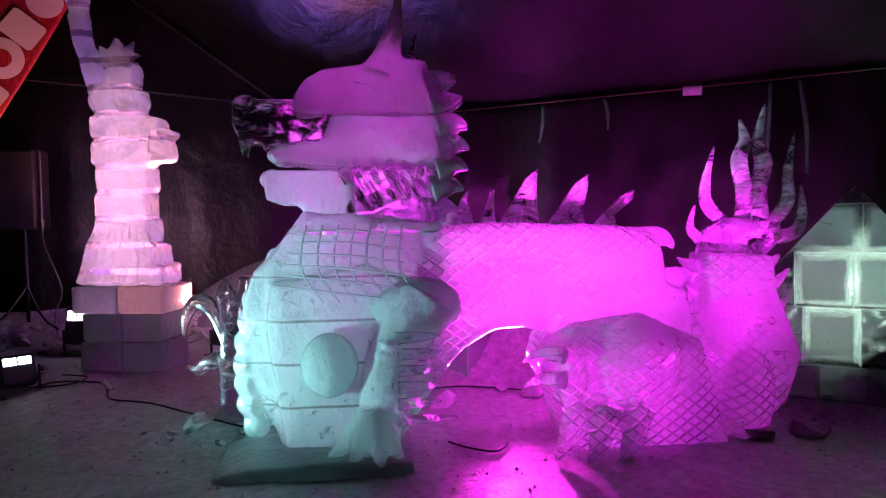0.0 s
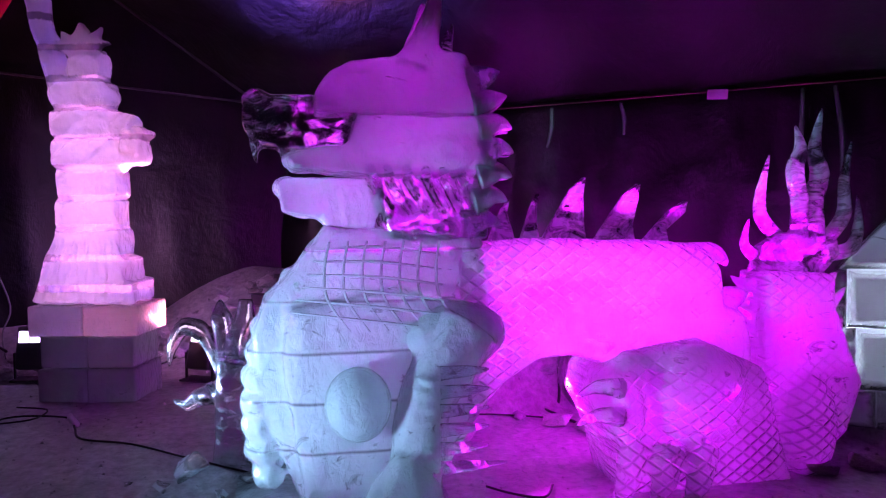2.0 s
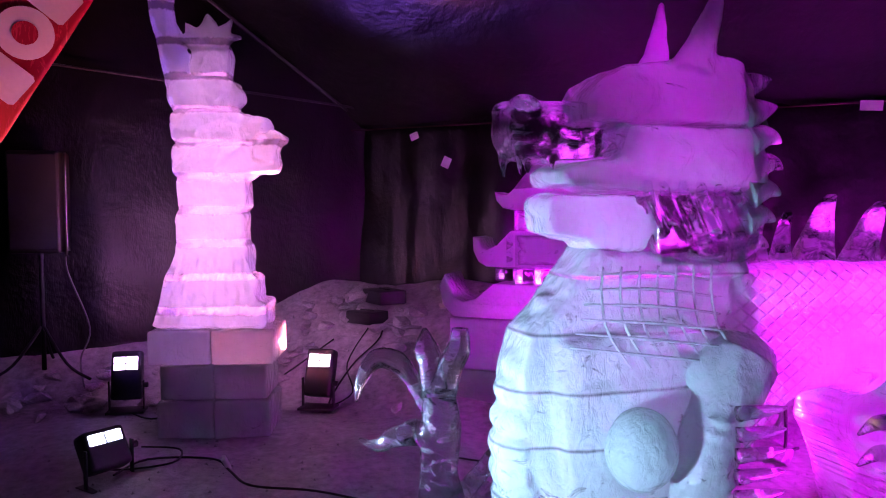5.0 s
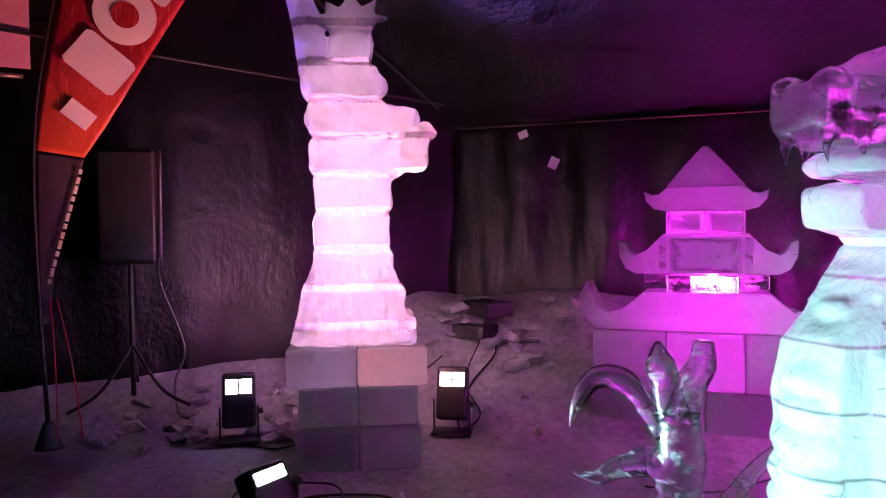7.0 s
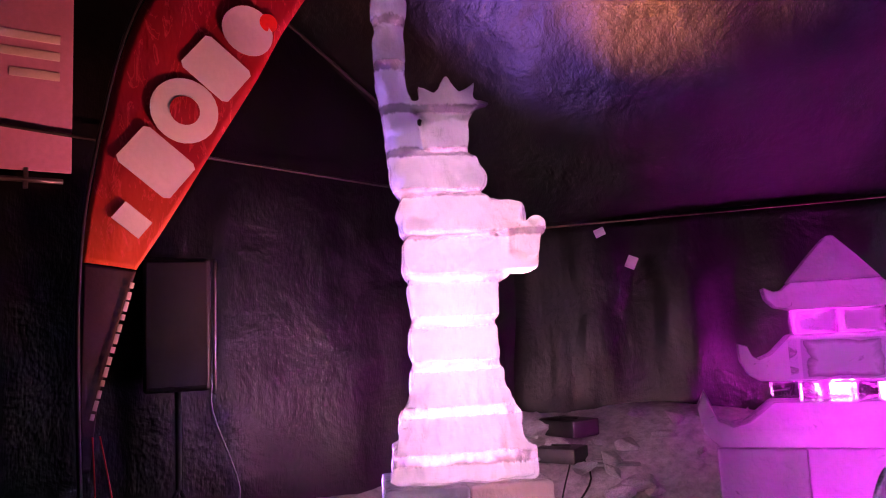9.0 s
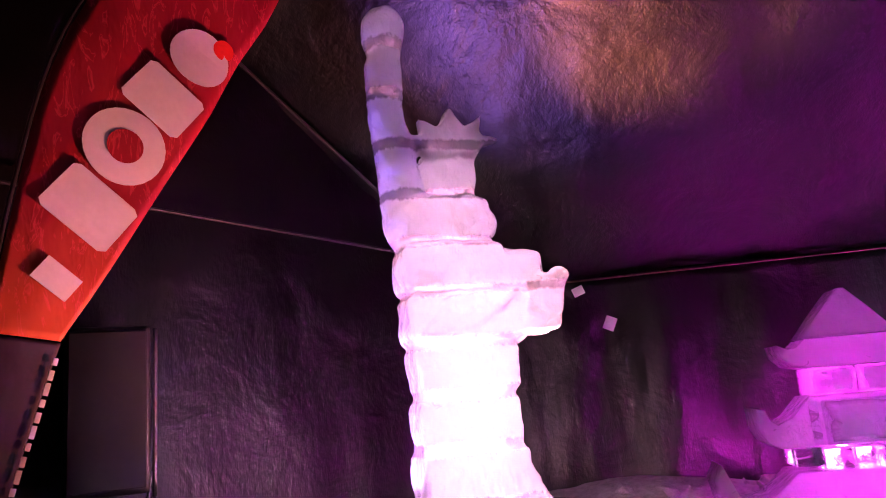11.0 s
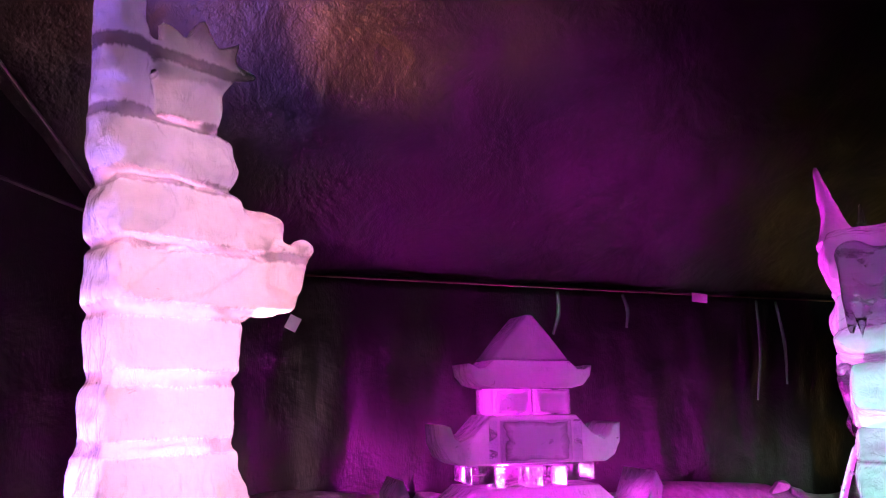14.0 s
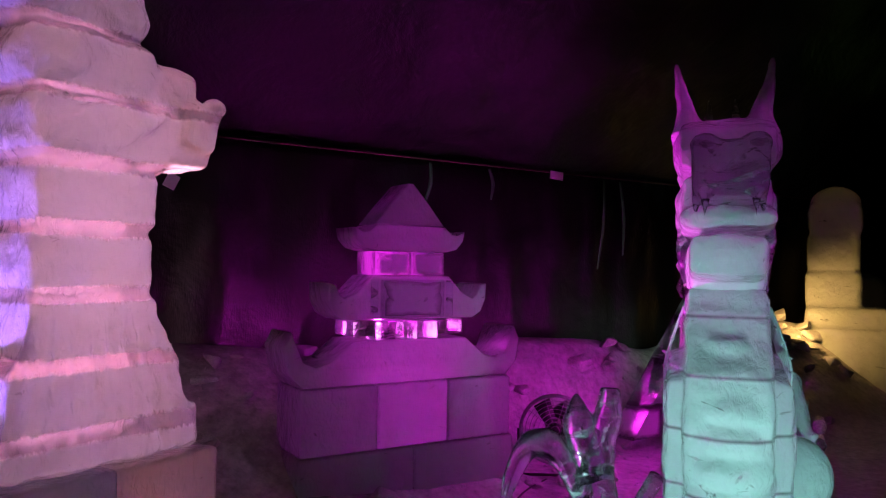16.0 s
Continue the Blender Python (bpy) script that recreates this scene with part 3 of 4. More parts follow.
    for y in (-0.07, 0.08):
        bm = bmesh.new()
        tube(bm, [(-0.80, y, 2.46), (-0.78, y, 2.58), (-0.75, y, 2.72)], [0.05, 0.03, 0.006], 10)
        part("horn", bm, ICE_CLEAR, root, "short clear ice horn")
    # frill of spikes down both sides of the nape
    for y in (-0.17, 0.0, 0.17):
        for k in range(7):
            z = 2.42 - 0.135 * k
            x = -0.63 + 0.08 * math.sin(math.pi * k / 6) + (0.02 if y else 0.05)
            bm = bmesh.new()
            tube(bm, [(x - 0.10, y, z - 0.03), (x + 0.02, y * 1.05, z), (x + 0.10, y * 1.1, z + (0.02 if k < 2 else -0.03))], [0.095, 0.055, 0.006], 8)
            part("frill_spike", bm, ICE_FROST if k % 3 else ICE_CLEAR, root)
    # back fins: bent thorn plates
    for x0, x1, xt, zt in ((-0.55, -0.37, -0.41, 1.72), (-0.35, -0.22, -0.23, 1.76), (-0.23, 0.07, 0.06, 1.86), (0.10, 0.38, 0.41, 1.82), (0.42, 0.60, 0.72, 1.71)):
        bm = bmesh.new()
        h = zt - 1.46
        slab(bm, [(x0, 1.44), (x0 + (xt - x0) * 0.35, 1.46 + h * 0.38), (x0 + (xt - x0) * 0.72, 1.46 + h * 0.82), (xt, zt), (xt - 0.015, 1.46 + h * 0.72),
                  (x1 - 0.02, 1.46 + h * 0.30), (x1, 1.44)], -0.045, 0.045, 0.014)
        part("back_fin", bm, ICE_FIN, root, "clear curved ice fin")
    # flames at the tail's end
    bm = bmesh.new()
    slab(bm, [(1.17, 1.24), (1.66, 1.24), (1.78, 1.36), (1.76, 1.46), (1.58, 1.52), (1.36, 1.50), (1.22, 1.42)], -0.06, 0.06, 0.03)
    part("tail_fan", bm, ICE_FIN, root, "clear ice fan that carries the flames")
    for pts, w in (([(1.20, 1.36), (1.13, 1.44), (1.16, 1.60)], 0.045), ([(1.38, 1.46), (1.25, 1.60), (1.24, 1.76), (1.30, 2.00)], 0.050),
                   ([(1.50, 1.48), (1.52, 1.68), (1.48, 1.90), (1.52, 2.04), (1.48, 2.19)], 0.062), ([(1.64, 1.48), (1.62, 1.70), (1.66, 1.88), (1.62, 2.04), (1.67, 2.30)], 0.066),
                   ([(1.72, 1.46), (1.84, 1.62), (1.84, 1.84), (1.89, 2.09)], 0.052), ([(1.74, 1.36), (1.90, 1.40), (1.95, 1.54), (1.94, 1.74)], 0.05)):
        bm = bmesh.new()
        tube(bm, [(x, 0, z) for x, z in pts], [w] * (len(pts) - 2) + [w * 0.75, 0.006], 10, 0.75)
        part("tail_flame", bm, ICE_FIN, root, "wavy clear ice flame")
    # foreleg with the pearl on the near flank
    bm = bmesh.new()
    tube(bm, [(-0.72, -0.24, 1.02), (-0.86, -0.29, 0.82), (-0.98, -0.33, 0.60), (-1.02, -0.33, 0.30), (-1.08, -0.36, 0.05)], [0.20, 0.18, 0.15, 0.15, 0.16], 14)
    ball(bm, (-0.80, -0.22, 0.98), 0.25, (1.25, 0.6, 0.75), 3)
    for k in range(7):
        z = 0.78 - 0.075 * k
        tube(bm, [(-1.06, -0.44, z + 0.03), (-0.98, -0.475, z), (-0.88, -0.45, z - 0.02)], [0.012, 0.02, 0.012], 6)
    for x, y, z in ((-1.36, -0.46, 0.06), (-1.22, -0.56, 0.04), (-1.02, -0.60, 0.04), (-0.88, -0.55, 0.06)):
        tube(bm, [(-1.08, -0.44, 0.34), ((x - 1.08) / 2, y + 0.03, 0.20), (x, y, z)], [0.09, 0.07, 0.012], 8)
    melt(part("foreleg", bm, ICE_FROST, root, "milky ice foreleg with long toes"), 0.018, 0.016, 0.12)
    for k in range(6):
        bm = bmesh.new()
        z = 0.82 - 0.10 * k
        tube(bm, [(-0.92, -0.50, z), (-0.78, -0.52, z + 0.01), (-0.67 + (0.10 if k == 5 else 0), -0.52, z + 0.015)], [0.04, 0.03, 0.006], 8)
        part("elbow_spike", bm, ICE_CLEAR, root)
    for z in (0.50, 0.66):
        bm = bmesh.new()
        tube(bm, [(0.12, -0.40, z), (-0.03, -0.42, z + 0.02), (-0.15, -0.42, z - 0.03)], [0.06, 0.04, 0.006], 8)
        part("knee_spike", bm, ICE_CLEAR, root)

    pearl = tagged(new("ice_pearl", bpy.data.meshes.new("ice_pearl")), "frosted round ice ball held against the dragon's chest", "ice ball")
    bm = bmesh.new()
    ball(bm, (0, 0, 0), 0.185, (0.95, 0.9, 1.08), 4)
    finish(pearl, bm, ICE_FROST)
    pearl.matrix_world = DRAGON @ pose(-1.33, -0.34, 0.64)

    base = tagged(new("ice_slab", bpy.data.meshes.new("ice_slab")), "thick clear ice slab under the dragon", "ice block")
    bm = bmesh.new()
    slab(bm, [(-2.0, -0.12), (-2.0, 0.06), (-1.76, 0.11), (-0.85, 0.11), (-0.80, -0.12)], -0.62, 0.42, 0.03)
    finish(base, bm, ICE_FROST)
    base.matrix_world = DRAGON

    # raised clear paw in front of the far shoulder
    m = turned((-4.20, 2.11, -0.02), 0.709, 0.706) @ Matrix.Diagonal((0.96, 0.96, 1.0, 1))
    paw = thing("dragon_paw", m, "clear ice paw with hooked claws raised from the floor", "ice sculpture")
    bm = bmesh.new()
    tube(bm, [(0.10, 0, -0.05), (0.06, 0, 0.30), (0.08, 0, 0.55), (0.06, 0, 0.78)], [0.20, 0.12, 0.13, 0.10], 12, 0.75)
    tube(bm, [(0.06, 0, 0.45), (-0.12, 0.02, 0.52), (-0.22, 0.02, 0.46)], [0.08, 0.07, 0.04], 10)
    melt(part("palm", bm, ICE_CLEAR, paw), 0.016, 0.02, 0.08)
    for pts, r in (([(0.0, 0, 0.66), (-0.12, 0, 0.82), (-0.22, 0, 0.92), (-0.36, -0.02, 0.93), (-0.46, -0.03, 0.80), (-0.50, -0.03, 0.66)], (0.06, 0.05, 0.07, 0.06, 0.04, 0.006)),
                   ([(0.04, 0, 0.74), (0.0, 0.02, 0.92), (-0.03, 0.02, 1.02), (-0.04, 0.02, 1.13)], (0.09, 0.08, 0.08, 0.01)),
                   ([(0.08, 0, 0.74), (0.13, 0.02, 0.92), (0.18, 0.03, 1.02), (0.19, 0.03, 1.14)], (0.09, 0.08, 0.075, 0.05)),
                   ([(-0.10, 0.0, 0.50), (-0.26, 0.0, 0.46), (-0.36, 0, 0.40), (-0.50, 0, 0.42)], (0.07, 0.06, 0.04, 0.008)),
                   ([(0.14, 0.06, 0.10), (0.34, 0.10, 0.36), (0.46, 0.10, 0.52), (0.62, 0.12, 0.64)], (0.06, 0.05, 0.04, 0.05))):
        bm = bmesh.new()
        tube(bm, pts, r, 12, 0.85)
        part("finger", bm, ICE_CLEAR, paw, "clear hooked ice finger")


build_dragon()


# ---------------------------------------------------------------- torch-bearer statue
def build_statue():
    m = turned((-6.10, 1.06, 0), 0.31, 0.95)   # x to the book side, -y towards the walk
    st = tagged(new("ice_statue", bpy.data.meshes.new("ice_statue")), "tall ice statue with raised torch, stacked from frosted blocks", "ice statue")
    bm = bmesh.new()

    def layer(z0, z1, x0, x1, depth, bevel=0.05, y=0.0):
        g = 0.004
        block(bm, ((x0 + x1) / 2, y, (z0 + z1) / 2), (x1 - x0, depth, z1 - z0 - g), bevel)

    # layer by layer: skirt, waist, chest
    for row in ((0.93, 1.12, -0.39, 0.40, 0.50, 0.03), (1.12, 1.32, -0.34, 0.33, 0.44, 0.04), (1.32, 1.56, -0.27, 0.26, 0.36, 0.04),
                (1.56, 1.81, -0.265, 0.235, 0.34, 0.04), (1.81, 2.06, -0.26, 0.255, 0.34, 0.04), (2.06, 2.31, -0.285, 0.27, 0.38, 0.05),
                (2.31, 2.56, -0.30, 0.24, 0.36, 0.06), (2.56, 2.80, -0.29, 0.19, 0.32, 0.07)):
        layer(*row)
    # skirt folds
    for k in range(9):
        x = -0.36 + 0.085 * k
        tube(bm, [(x * 1.05, -0.25, 0.95), (x * 0.92, -0.215, 1.20), (x * 0.72, -0.17, 1.5)], [0.05, 0.035, 0.012], 8)
    # head, crown
    ball(bm, (-0.01, 0, 2.93), 0.16, (0.98, 1.0, 1.08), 3)
    layer(2.78, 3.04, -0.15, 0.15, 0.28, 0.09)
    slab(bm, [(-0.15, 3.00), (0.13, 3.00), (0.17, 3.05), (0.25, 3.08), (0.16, 3.12), (0.18, 3.23), (0.07, 3.15), (0.0, 3.26), (-0.07, 3.14),
              (-0.17, 3.20), (-0.16, 3.10), (-0.27, 3.09), (-0.18, 3.04)], -0.17, -0.09, 0.01)
    block(bm, (0, -0.05, 3.02), (0.27, 0.18, 0.07), 0.02)
    # rounded shoulders, sleeve and drapery
    ball(bm, (-0.20, -0.02, 2.68), 0.15, (1.0, 1.15, 1.0), 3)
    ball(bm, (0.06, -0.02, 2.66), 0.16, (1.15, 1.1, 0.8), 3)
    ball(bm, (-0.16, -0.04, 2.44), 0.17, (1.0, 1.1, 0.75), 3)
    ball(bm, (0.10, -0.05, 2.42), 0.16, (1.1, 1.0, 0.7), 3)
    for k in range(5):
        tube(bm, [(-0.26 + 0.06 * k, -0.19, 2.10), (-0.14 + 0.07 * k, -0.215, 2.22), (-0.02 + 0.07 * k, -0.19, 2.30)], [0.012, 0.022, 0.010], 6)
    # raised arm and torch
    tube(bm, [(-0.20, 0, 2.58), (-0.26, 0, 2.82)], [0.12, 0.12], 12)
    tube(bm, [(-0.25, -0.02, 2.80), (-0.30, -0.10, 3.10), (-0.31, -0.11, 3.14)], [0.12, 0.10, 0.08], 12)
    tube(bm, [(-0.315, -0.10, 3.12), (-0.335, -0.17, 3.42), (-0.325, -0.18, 3.50)], [0.085, 0.095, 0.085], 12)
    tube(bm, [(-0.325, -0.18, 3.48), (-0.33, -0.19, 3.58), (-0.325, -0.20, 3.68), (-0.32, -0.20, 3.76)], [0.07, 0.115, 0.115, 0.05], 12)
    # sleeve, forearm and book
    tube(bm, [(0.15, -0.02, 2.42), (0.32, -0.08, 2.40), (0.42, -0.12, 2.39)], [0.14, 0.12, 0.10], 12)
    block(bm, (0.34, -0.06, 2.19), (0.32, 0.26, 0.22), 0.07)
    ball(bm, (0.24, -0.04, 2.13), 0.13, (1, 1, 0.8))
    block(bm, (0.415, -0.12, 2.26), (0.17, 0.22, 0.20), 0.03, pose(0, 0, 0, 0, 12, 0))
    for k in range(4):
        ball(bm, (0.485 + 0.012 * k, -0.22 + 0.05 * k, 2.36 - 0.01 * k), 0.045, (1.2, 0.8, 0.9))
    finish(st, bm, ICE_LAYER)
    st.matrix_world = m
    melt(st, 0.014, 0.045, 0.17, 9)

    base = thing("statue_plinth", m, "stacked clear ice blocks under the statue", "ice plinth")
    for z0, z1, x0, x1, d, nx in ((0.67, 0.93, -0.45, 0.47, 0.60, 2), (0.40, 0.67, -0.38, 0.41, 0.50, 2), (0.0, 0.40, -0.40, 0.43, 0.54, 2)):
        for k in range(nx):
            bm = bmesh.new()
            w = (x1 - x0) / nx
            block(bm, (x0 + w * (k + 0.5), 0, (z0 + z1) / 2), (w - 0.006, d, z1 - z0 - 0.006), 0.025)
            part("ice_block", bm, ICE_FROST, base)


build_statue()


# ---------------------------------------------------------------- pagoda
def build_pagoda():
    root = thing("ice_pagoda", turned((-5.6, 3.68, 0), 0.69, 0.72), "three-tiered ice pagoda with upturned eaves glowing magenta", "ice sculpture")

    def tier(name, profile, d, mat, label=""):
        full = profile + [(-x, z) for x, z in reversed(profile)]
        bm = bmesh.new()
        slab(bm, full, -d, d, 0.016)
        part(name, bm, mat, root, label)

    tier("roof", [(-0.28, 1.985), (-0.15, 2.14), (-0.02, 2.28)], 0.14, ICE_FROST, "frosted ice gable tip")
    tier("eave", [(-0.27, 1.98), (-0.33, 1.93), (-0.38, 1.925), (-0.44, 1.955), (-0.425, 1.88), (-0.37, 1.82), (-0.28, 1.80)], 0.17, ICE_FROST)
    for x in (-0.14, 0.14):
        bm = bmesh.new()
        block(bm, (x, 0, 1.715), (0.275, 0.30, 0.165), 0.012)
        part("ice_block", bm, ICE_BLOCK, root)
    tier("eave", [(-0.30, 1.63), (-0.42, 1.51), (-0.51, 1.47), (-0.55, 1.50), (-0.575, 1.565), (-0.63, 1.58), (-0.625, 1.46), (-0.58, 1.37), (-0.51, 1.33), (-0.43, 1.33)], 0.18, ICE_FROST, "frosted ice eave with curled horns")
    for x, z, w, h in ((-0.36, 1.27, 0.16, 0.11), (-0.19, 1.25, 0.16, 0.14), (-0.02, 1.25, 0.16, 0.14), (0.15, 1.25, 0.16, 0.14), (0.34, 1.27, 0.20, 0.11)):
        bm = bmesh.new()
        block(bm, (x, 0, z), (w, 0.30, h), 0.012)
        part("ice_block", bm, ICE_CLEAR, root)
    for x, w in ((-0.30, 0.05), (0.0, 0.50), (0.30, 0.05)):
        bm = bmesh.new()
        block(bm, (x, -0.185, 1.47), (w, 0.03, 0.26), 0.008)
        part("panel", bm, ICE_BLOCK if w > 0.1 else ICE_CLEAR, root)
    tier("eave", [(-0.44, 1.19), (-0.60, 1.06), (-0.71, 1.03), (-0.80, 1.07), (-0.88, 1.26), (-0.93, 1.16), (-0.90, 1.00), (-0.80, 0.90), (-0.70, 0.90)], 0.20, ICE_FROST, "broad frosted ice eave with curled horns")
    for k in range(3):
        bm = bmesh.new()
        block(bm, (-0.55 + 0.55 * k, 0, 0.68), (0.545, 0.46, 0.43), 0.02)
        part("ice_block", bm, ICE_FROST, root)
    for k in range(2):
        bm = bmesh.new()
        block(bm, (-0.42 + 0.84 * k, 0, 0.28), (0.835, 0.50, 0.36), 0.02)
        part("ice_block", bm, ICE_FROST, root)


build_pagoda()


# ---------------------------------------------------------------- block pyramid
def build_pyramid():
    root = thing("ice_pyramid", turned((-3.19, 6.62, 0.16), 0.647, 0.762) @ Matrix.Scale(0.88, 4), "stepped gable of stacked clear ice blocks with white lamp behind", "ice sculpture")
    rng = random.Random(4)
    slope = 0.86
    for r, (z0, z1) in enumerate(((0.0, 0.30), (0.30, 0.78), (0.78, 1.24), (1.24, 1.64), (1.64, 1.80))):
        lo, hi = (1.80 - z0) * slope, (1.80 - z1) * slope
        n = max(1, round(2 * lo / 0.42))
        cuts = [-lo + 2 * lo * k / n + (0.06 * (r % 2) if 0 < k < n else 0) for k in range(n + 1)]
        for a, b in zip(cuts, cuts[1:]):
            prof = [(a, z0), (b, z0), (min(b, hi), z1), (max(a, -hi), z1)]
            if prof[2][0] - prof[3][0] < 0.02:
                prof = [(a, z0), (b, z0), ((prof[2][0] + prof[3][0]) / 2, z1)] if r == 4 else ([(a, z0), (b, z0), (b if b < 0 else a, z0 + (abs(a - b)) / slope)])
            bm = bmesh.new()
            d = 0.17 + rng.uniform(-0.01, 0.01)
            slab(bm, [(x * 0.996, z + 0.004) for x, z in prof], -d, d, 0.014)
            part("ice_block", bm, ICE_BLOCK if rng.random() < 0.6 else ICE_CLEAR, root)


build_pyramid()


# ---------------------------------------------------------------- far sculptures
def build_far():
    st = tagged(new("ice_head_statue", bpy.data.meshes.new("ice_head_statue")), "tall round-topped ice figure on blocks glowing amber", "ice statue")
    bm = bmesh.new()
    block(bm, (0, 0, 0.45), (1.15, 0.9, 0.9), 0.05)
    block(bm, (0.05, 0, 1.02), (0.95, 0.7, 0.25), 0.05)
    block(bm, (-0.12, 0, 1.35), (0.62, 0.55, 0.45), 0.06)
    block(bm, (-0.12, 0, 1.80), (0.58, 0.50, 0.48), 0.08)
    block(bm, (-0.10, 0, 2.22), (0.60, 0.50, 0.42), 0.12)
    ball(bm, (-0.10, 0, 2.40), 0.29, (1, 0.9, 0.8), 3)
    finish(st, bm, ICE_FROST)
    st.matrix_world = turned((-1.45, 8.6, 0.15), 0.97, -0.25)
    melt(st, 0.03, 0.03, 0.25)
    for x, y, h, lab in ((-0.7, 10.6, 1.5, "low round-topped ice sculpture glowing pink"), (0.3, 10.4, 1.0, "small ice sculpture glowing magenta")):
        ob = tagged(new("ice_figure", bpy.data.meshes.new("ice_figure")), lab, "ice sculpture", "far ice figures")
        bm = bmesh.new()
        block(bm, (0, 0, h * 0.25), (0.9, 0.7, h * 0.5), 0.06)
        block(bm, (0, 0, h * 0.6), (0.6, 0.5, h * 0.5), 0.08)
        ball(bm, (0, 0, h * 0.9), 0.3, (1, 1, 0.8), 3)
        finish(ob, bm, ICE_FROST)
        ob.matrix_world = pose(x, y, 0.15)
        melt(ob, 0.03, 0.03, 0.25)


build_far()


# ---------------------------------------------------------------- floodlights
LENS_MINT = glow("lens_mint", (0.75, 1.0, 0.95), 9.0)
LENS_PINK = glow("lens_pink", (1.0, 0.80, 0.95), 8.0)
LENS_WARM = glow("lens_warm", (1.0, 0.85, 0.72), 8.0)


def flood_light(at, facing, tilt, lens, label, wide=0.24, tall=0.40):
    root = thing("flood_light", pose(at[0], at[1], at[2], 0, 0, facing), label, "flood light", "floodlights on the snow")
    lean = pose(0, 0, 0.10, tilt, 0, 0)
    bm = bmesh.new()
    block(bm, (0, 0, tall / 2), (wide, 0.13, tall), 0.03)
    bmesh.ops.transform(bm, matrix=lean, verts=bm.verts)
    body = part("housing", bm, BLACK, root, "black finned lamp housing")
    for k in range(6):
        bm = bmesh.new()
        block(bm, (0, 0.075, 0.06 + (tall - 0.12) * k / 5), (wide * 0.8, 0.03, 0.012), 0.003)
        bmesh.ops.transform(bm, matrix=lean, verts=bm.verts)
        part("cooling_fin", bm, BLACK, body)
    bm = bmesh.new()
    for x in (-0.33, 0.33):
        for z in (-0.25, 0.25):
            block(bm, (wide * x * 0.62, -0.069, tall * 0.74 + tall * 0.28 * z), (wide * 0.37, 0.008, tall * 0.125), 0.006)
    bmesh.ops.transform(bm, matrix=lean, verts=bm.verts)
    part("lens", bm, lens, body, "bright lit lens cells")
    for x in (-wide / 2 - 0.015, wide / 2 + 0.015):
        bm = bmesh.new()
        block(bm, (x, 0, 0.13), (0.012, 0.035, 0.26), 0.004)
        part("yoke_arm", bm, BLACK, root)
    bm = bmesh.new()
    block(bm, (0, 0, 0.012), (wide + 0.06, 0.20, 0.02), 0.006)
    part("foot_plate", bm, BLACK, root)
    bm = bmesh.new()
    tube(bm, [(wide / 2 + 0.015, 0, 0.22), (wide / 2 + 0.05, 0, 0.22)], [0.022, 0.022], 10)
    part("knob", bm, BLACK, root)


def on_ground(x, y, up=0.0):
    return (x, y, ground_z(x, y) + up)


flood_light((-5.20, 0.33, ground_z(-5.20, 0.33) - 0.03), 125, -30, LENS_MINT, "black floodlight with mint lit lens lying low on the snow", 0.28, 0.26)
# Housing for the added chest fill; no lamp is seen at this spot.
flood_light(on_ground(-2.5, 0.596), 198, -24, LENS_MINT, "added black floodlight out of view, facing the dragon's chest")
flood_light((-6.02, 4.14, 0.88), 46, 0, glow("lens_magenta", (1.0, 0.45, 0.95), 14.0), "black floodlight set behind the pagoda", 0.34, 0.36)
flood_light(on_ground(-6.76, 0.36, 0.02), 80, -14, LENS_PINK, "black floodlight standing on snow with a pink-white lens")
flood_light(on_ground(-6.30, 1.86, 0.02), 58, -20, LENS_WARM, "black floodlight beside the statue with a warm lens")
flood_light(on_ground(-4.42, 5.45, 0.0), 86, -30, LENS_PINK, "black floodlight behind the dragon's flank")


# ---------------------------------------------------------------- cables
def cable(points, radius, label, mat):
    ob = tagged(new("cable", bpy.data.meshes.new("cable")), label, "cable", "cables on the snow")
    bm = bmesh.new()
    tube(bm, [Vector(p) for p in points], [radius] * len(points), 6)
    finish(ob, bm, mat)


def floor_run(*xy):
    return [(x, y, ground_z(x, y) + 0.015) for x, y in xy]


cable(floor_run((-5.25, 0.35), (-5.45, 0.55), (-5.30, 0.95), (-5.05, 1.05), (-4.75, 1.15), (-4.5, 1.5), (-4.2, 1.9), (-3.8, 2.5)), 0.008, "black cable snaking over the snow to the dragon", RUBBER)
cable(floor_run((-6.70, 0.40), (-6.45, 0.55), (-6.55, 0.75), (-6.85, 0.95), (-7.1, 1.5), (-7.25, 2.2)), 0.008, "black cable looped behind the statue", RUBBER)
cable(floor_run((-6.35, 1.95), (-6.6, 2.05), (-6.85, 2.3), (-7.0, 2.6), (-7.3, 2.7)), 0.008, "black cable from the side floodlight", RUBBER)
cable(floor_run((-6.28, 1.90), (-6.5, 2.2), (-6.9, 2.25), (-7.2, 2.55)), 0.007, "second black cable from the side floodlight", RUBBER)
cable(floor_run((-5.9, 0.30), (-5.6, 0.15), (-5.35, 0.35), (-5.3, 0.7), (-5.6, 0.75), (-5.75, 0.5)), 0.007, "coiled black cable on the snow", RUBBER)
cable([(-7.44, -0.12, 1.55), (-7.43, -0.13, 1.30), (-7.42, 0.04, 0.78), (-7.42, -0.04, 0.50), (-7.44, -0.02, ground_z(-7.44, -0.02) + 0.02)], 0.008, "thin pale cable hanging from the loudspeaker", STEEL)
cable(floor_run((-4.64, 4.6), (-4.75, 4.0), (-4.8, 3.4), (-4.7, 2.9), (-4.85, 2.5)), 0.007, "black cable of the fan on the floor", RUBBER)
cable(floor_run((-3.328, 3.611), (-3.193, 3.731), (-3.115, 3.893), (-3.285, 4.021)), 0.008, "short black cable under the dragon's arch", RUBBER)
